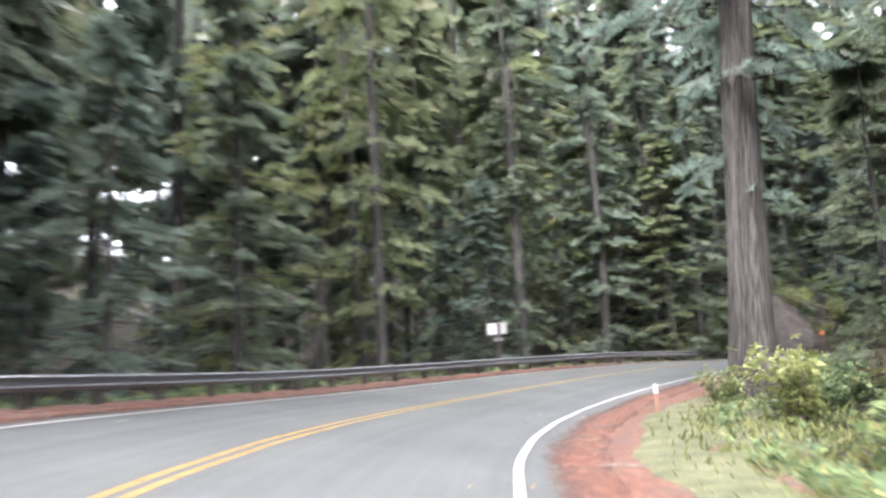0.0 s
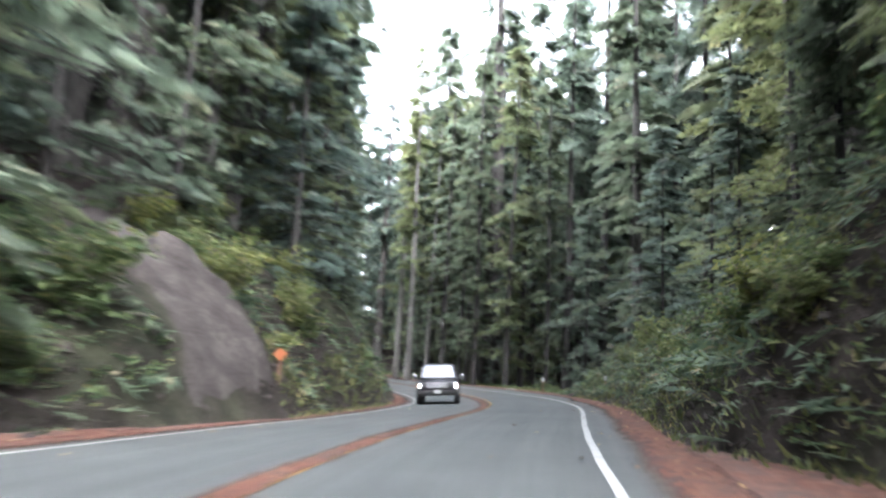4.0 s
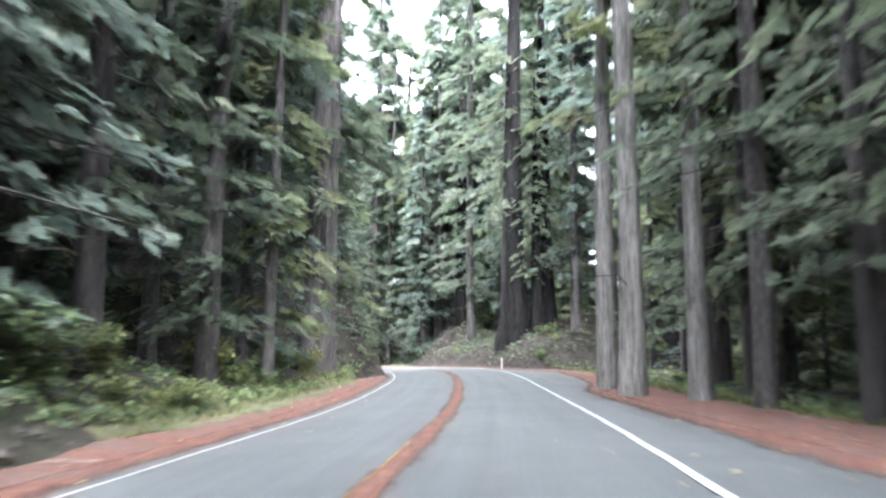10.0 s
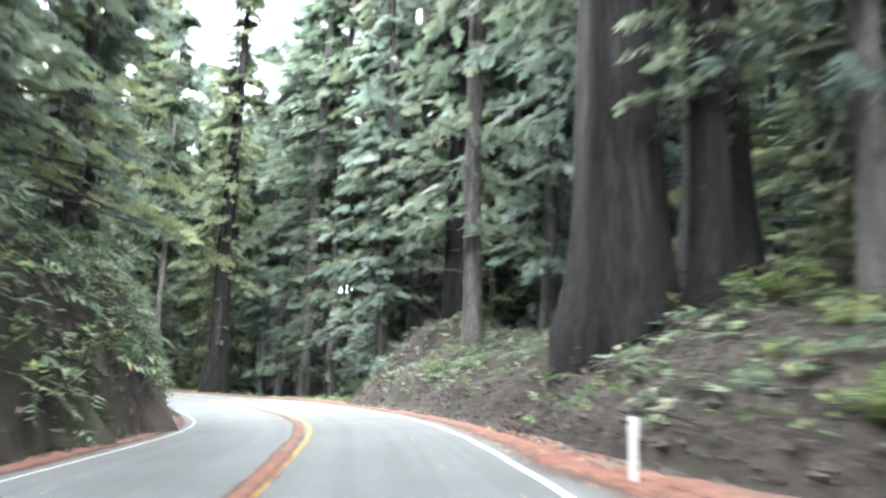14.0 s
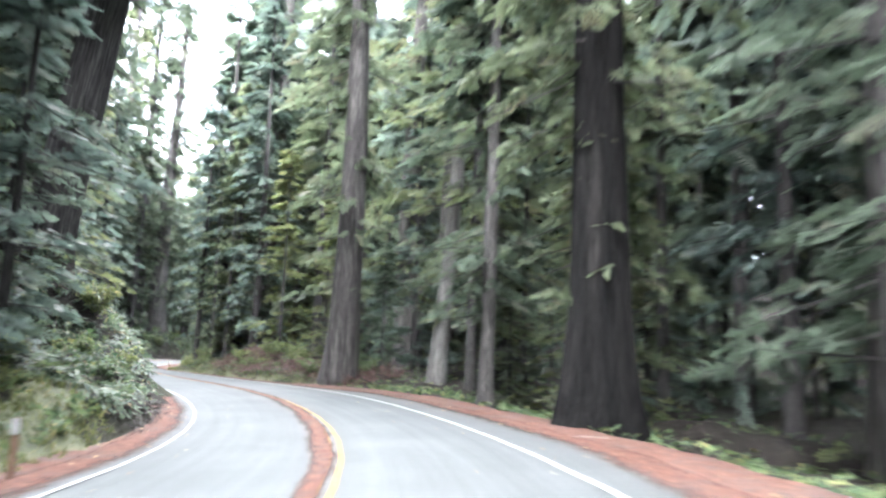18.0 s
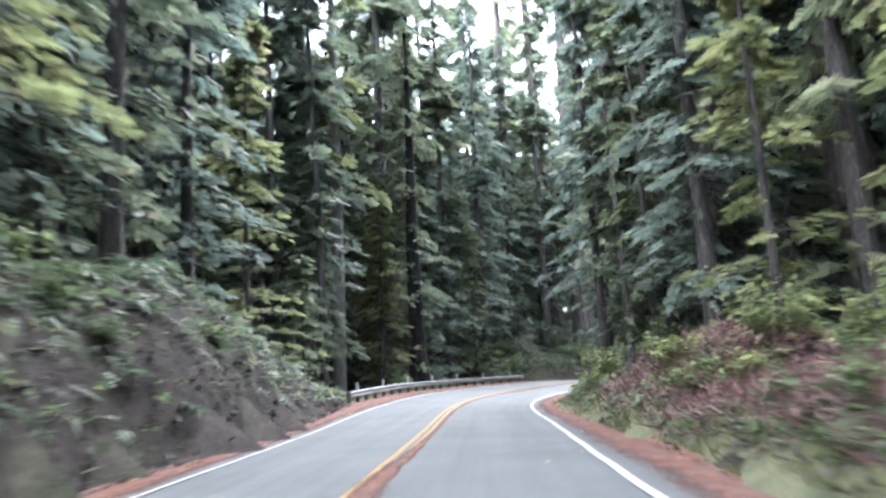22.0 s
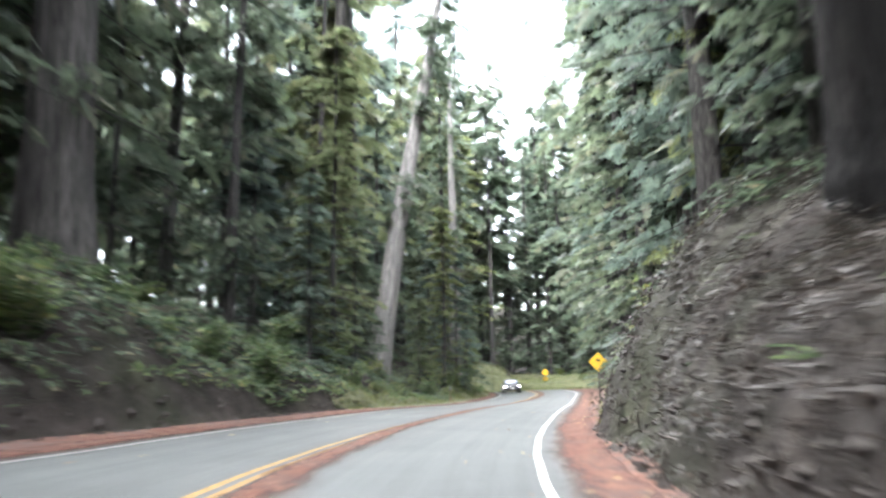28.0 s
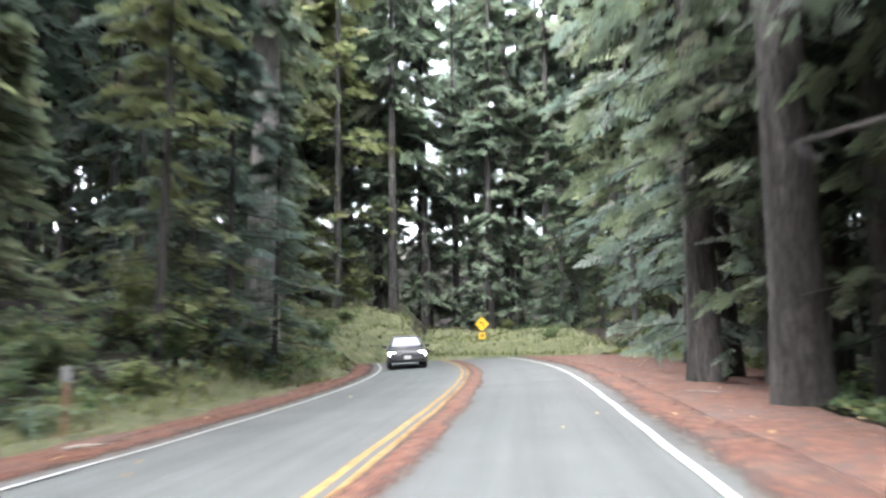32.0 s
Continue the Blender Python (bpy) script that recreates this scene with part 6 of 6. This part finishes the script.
def pickup(s, lat, turn):
    """A dark crew-cab pickup, its front towards -y."""
    t = tagged(new("pickup_truck"), "dark grey pickup truck with its headlamps lit, in the oncoming lane", "pickup truck")
    x, y, z = along(s, lat)
    bank = math.degrees(math.atan(float(np.interp(s, S, BANK))))
    t.matrix_basis = pose(x, y, z, 0, 0, heading(s) + turn) @ pose(0, 0, 0, 0, -bank, 0)
    low = lambda w, top, bot=0.42: [(w * 0.92, bot), (w, bot + 0.12), (w, top - 0.12), (w * 0.96, top)]
    loft([(-2.75, low(0.86, 0.98, 0.5)), (-2.6, low(0.97, 1.06)), (-1.5, low(1.0, 1.14)), (-1.2, low(1.0, 1.16)), (1.0, low(1.0, 1.16)), (2.7, low(0.98, 1.16)), (2.78, low(0.95, 1.1, 0.5))], M_CARDARK, "body", t)
    cab = lambda y, w, z0, z1, k: (y, [(w, z0), (w * 0.985, z0 + 0.05), (w * k, z1 - 0.05), (w * k * 0.92, z1)])
    loft([cab(-1.35, 0.93, 1.12, 1.2, 0.98), cab(-0.7, 0.93, 1.12, 1.86, 0.8), (-0.1, [(0.93, 1.12), (0.92, 1.18), (0.75, 1.86), (0.68, 1.91)]), cab(0.28, 0.93, 1.12, 1.86, 0.8), cab(0.5, 0.93, 1.12, 1.2, 0.98)], M_CARDARK, "cab", t)
    quad_part("windscreen", [(-0.8, -1.3, 1.24), (0.8, -1.3, 1.24), (0.66, -0.75, 1.81), (-0.66, -0.75, 1.81)], M_WINDSCREEN, t, 0.02, "pale reflecting windscreen")
    quad_part("rear_window", [(0.72, 0.47, 1.26), (-0.72, 0.47, 1.26), (-0.62, 0.33, 1.76), (0.62, 0.33, 1.76)], M_GLASS, t, 0.02)
    part("bed_floor", box_bm((1.7, 2.1, 0.03), (0, 1.65, 1.175), 0.01), M_TRIM, t, "black bed liner")
    for k in (-1, 1):
        quad_part("side_window", [(k * 0.925, -0.95, 1.22), (k * 0.925, 0.22, 1.22), (k * 0.775, 0.12, 1.77), (k * 0.79, -0.58, 1.77)], M_GLASS, t, 0.015)
        part("door_seam", box_bm((0.012, 0.012, 0.62), (k * 1.0, 0.32, 0.84)), M_TRIM, t)
        part("door_seam", box_bm((0.012, 0.012, 0.62), (k * 1.0, -1.02, 0.84)), M_TRIM, t)
        part("door_handle", box_bm((0.03, 0.16, 0.04), (k * 1.01, 0.14, 1.02), 0.01), M_CHROME, t, "chrome door handle")
        part("bed_rail", box_bm((0.07, 2.2, 0.05), (k * 0.93, 1.65, 1.19), 0.015), M_TRIM, t, "black bed rail")
        part("rocker_trim", box_bm((0.05, 2.3, 0.09), (k * 0.98, -0.1, 0.47), 0.015), M_CHROME, t, "chrome rocker strip")
        part("corner_lamp", box_bm((0.1, 0.14, 0.18), (k * 0.9, -2.62, 0.86), 0.03), M_LENS, t, "amber corner lamp")
        part("headlamp", box_bm((0.3, 0.12, 0.2), (k * 0.72, -2.68, 0.86), 0.03), M_HEADLAMP, t, "lit headlamp")
        mir = part("mirror", box_bm((0.2, 0.1, 0.24), (k * 1.12, -0.95, 1.28), 0.03), M_CHROME, t, "chrome door mirror")
        part("mirror_arm", box_bm((0.14, 0.04, 0.05), (k * 0.98, -0.95, 1.22), 0.01), M_TRIM, mir)
        part("fog_lamp", rod_bm(0.06, (k * 0.62, -2.8, 0.5), (k * 0.62, -2.7, 0.5), 12), M_CHROME, t)
        for yy in (-1.75, 1.65):
            wheel(t, k * 0.88, yy, 0.39, 0.26)
    grille = part("grille", box_bm((0.98, 0.08, 0.28), (0, -2.72, 0.86), 0.02), M_TRIM, t, "black grille")
    for zz in (0.78, 0.86, 0.95):
        part("grille_bar", box_bm((1.0, 0.05, 0.035), (0, -2.76, zz), 0.01), M_CHROME, grille, "chrome grille bar")
    part("bumper", box_bm((1.9, 0.2, 0.2), (0, -2.78, 0.56), 0.05), M_TRIM, t, "black front bumper")
    part("number_plate", box_bm((0.31, 0.015, 0.16), (0, -2.895, 0.6), 0.004), M_PLATE, t, "blank white plate")
    part("tailgate", box_bm((1.75, 0.06, 0.5), (0, 2.8, 0.88), 0.02), M_CARDARK, t)
    return t


def sedan(s, lat, turn):
    """A dark saloon car, its front towards -y."""
    t = tagged(new("car"), "charcoal saloon car with its headlamps lit, in the oncoming lane", "car")
    x, y, z = along(s, lat)
    bank = math.degrees(math.atan(float(np.interp(s, S, BANK))))
    t.matrix_basis = pose(x, y, z, 0, 0, heading(s) + turn) @ pose(0, 0, 0, 0, -bank, 0)
    low = lambda w, top, bot=0.26: [(w * 0.9, bot), (w, bot + 0.14), (w, top - 0.16), (w * 0.93, top)]
    loft([(-2.25, low(0.72, 0.66, 0.34)), (-2.1, low(0.85, 0.74)), (-1.2, low(0.9, 0.9)), (-0.9, low(0.9, 0.93)), (1.5, low(0.9, 0.97)), (2.1, low(0.86, 0.96)), (2.25, low(0.76, 0.86, 0.34))], M_CARCHAR, "body", t)
    loft([(-1.15, [(0.8, 0.86), (0.78, 0.88), (0.74, 0.92), (0.7, 0.94)]), (-0.35, [(0.8, 0.9), (0.78, 0.96), (0.64, 1.36), (0.55, 1.41)]), (0.3, [(0.8, 0.9), (0.78, 0.96), (0.62, 1.41), (0.54, 1.46)]),
          (1.0, [(0.8, 0.9), (0.78, 0.96), (0.64, 1.34), (0.55, 1.39)]), (1.75, [(0.78, 0.9), (0.76, 0.94), (0.72, 0.97), (0.68, 0.99)])], M_CARCHAR, "cabin", t)
    quad_part("windscreen", [(-0.68, -1.06, 0.97), (0.68, -1.06, 0.97), (0.55, -0.42, 1.36), (-0.55, -0.42, 1.36)], M_WINDSCREEN, t, 0.03, "pale reflecting windscreen")
    quad_part("rear_window", [(0.64, 1.66, 1.02), (-0.64, 1.66, 1.02), (-0.54, 1.1, 1.34), (0.54, 1.1, 1.34)], M_GLASS, t, 0.03)
    for k in (-1, 1):
        quad_part("side_window", [(k * 0.79, -0.7, 0.98), (k * 0.79, 0.25, 0.98), (k * 0.66, 0.22, 1.34), (k * 0.68, -0.3, 1.3)], M_GLASS, t, 0.015)
        quad_part("side_window", [(k * 0.79, 0.33, 0.98), (k * 0.79, 1.3, 0.98), (k * 0.68, 0.95, 1.3), (k * 0.66, 0.3, 1.34)], M_GLASS, t, 0.015)
        part("headlamp", box_bm((0.34, 0.16, 0.15), (k * 0.66, -2.1, 0.64), 0.03), M_HEADLAMP, t, "lit headlamp")
        part("mirror", box_bm((0.2, 0.1, 0.14), (k * 0.98, -0.72, 0.98), 0.03), M_CARCHAR, t, "dark door mirror")
        for yy in (-1.35, 1.35):
            wheel(t, k * 0.8, yy, 0.32, 0.21)
    part("grille", box_bm((0.62, 0.06, 0.14), (0, -2.22, 0.6), 0.02), M_TRIM, t, "black grille")
    part("bumper", box_bm((1.5, 0.12, 0.16), (0, -2.2, 0.4), 0.04), M_TRIM, t, "dark lower bumper")
    part("number_plate", box_bm((0.31, 0.012, 0.15), (0, -2.265, 0.48), 0.004), M_PLATE, t, "blank white plate")
    return t


pickup(115.5, -2.35, 0)
sedan(451, -2.4, 0)


# ---- litter and small things on the ground ----
def fallen_sticks():
    rng = np.random.default_rng(55)
    me = []
    for k in range(3):
        line = np.array([[-0.4, 0, 0.02], [-0.1, 0.04 * k, 0.03], [0.2, -0.03, 0.03], [0.45, 0.05, 0.02]])
        v, f = tube(line, [0.012, 0.015, 0.012, 0.006], 5)
        me.append(mesh_of("stick", v, f, M_STICK))
    for i in range(34):
        s, sg = rng.uniform(30, 440), rng.choice([-1, 1])
        wide = float(side(np.array(s), np.array(float(sg)))[0])
        x, y = by_road(s, sg * (EDGE + 0.5 + rng.random() * wide))
        ob = new("stick", me[i % 3])
        z = float(along(s, sg * 5.0)[2])
        ob.matrix_basis = pose(x, y, max(z + 0.01, float(height(np.array([x]), np.array([y]))[0]) + 0.05), 0, 0, rng.uniform(0, 360))
        tagged(ob, "pale broken stick lying on the needle litter", "stick", "sticks on the shoulder")


fallen_sticks()


def pale_branches():
    """Barkless branches that lie by the road, and small fallen leaves on shoulders and road."""
    for s, lat, turn, size in ((92.8, -6.2, 20, 1.0), (141.3, 7.0, 70, 1.3), (425.5, -4.7, 40, 0.6), (182, -5.6, 65, 0.7)):
        line = np.array([[-0.5, 0, 0.03], [-0.15, 0.06, 0.05], [0.2, -0.02, 0.04], [0.55, 0.09, 0.03]]) * size
        v, f = tube(line, np.array([0.035, 0.045, 0.035, 0.015]) * size, 7)
        ob = new("branch", mesh_of("branch", v, f, M_PALEWOOD, smooth=True))
        x, y, z = along(s, lat)
        ob.matrix_basis = pose(x, y, max(z + 0.02, float(height(np.array([x]), np.array([y]))[0]) + 0.05), 0, 0, turn)
        tagged(ob, "pale barkless branch lying beside the road", "branch", "branches by the road")
    rng = np.random.default_rng(77)
    n = 3600
    s, sg = rng.uniform(20, LENGTH - 4, n), rng.choice([-1.0, 1.0], n)
    wide = side(s, sg)[0]
    lat = sg * np.where(rng.random(n) < 0.25, EDGE - 2.0 * rng.random(n) ** 2, EDGE + 0.3 + rng.random(n) * np.minimum(wide, 4.0))
    p = along(s, lat, 0.0)
    p[:, 2] += np.where(np.abs(lat) > EDGE, 0.045, 0.02)
    a = rng.uniform(0, 6.283, n)
    d, e = np.stack([np.cos(a), np.sin(a), a * 0 + 0.15], 1), np.stack([-np.sin(a), np.cos(a), a * 0 + 0.1], 1)
    ln = rng.uniform(0.03, 0.09, (n, 1))
    v = np.stack([p, p + d * ln + e * ln * 0.5, p + d * ln * 2, p + d * ln - e * ln * 0.5], 1).reshape(-1, 3)
    tagged(new("fallen_leaves", mesh_of("fallen_leaves", v, np.arange(len(v)).reshape(-1, 4), M_LEAF)), "small yellow and brown fallen leaves on the shoulders", "fallen leaves", kind="stuff")


pale_branches()
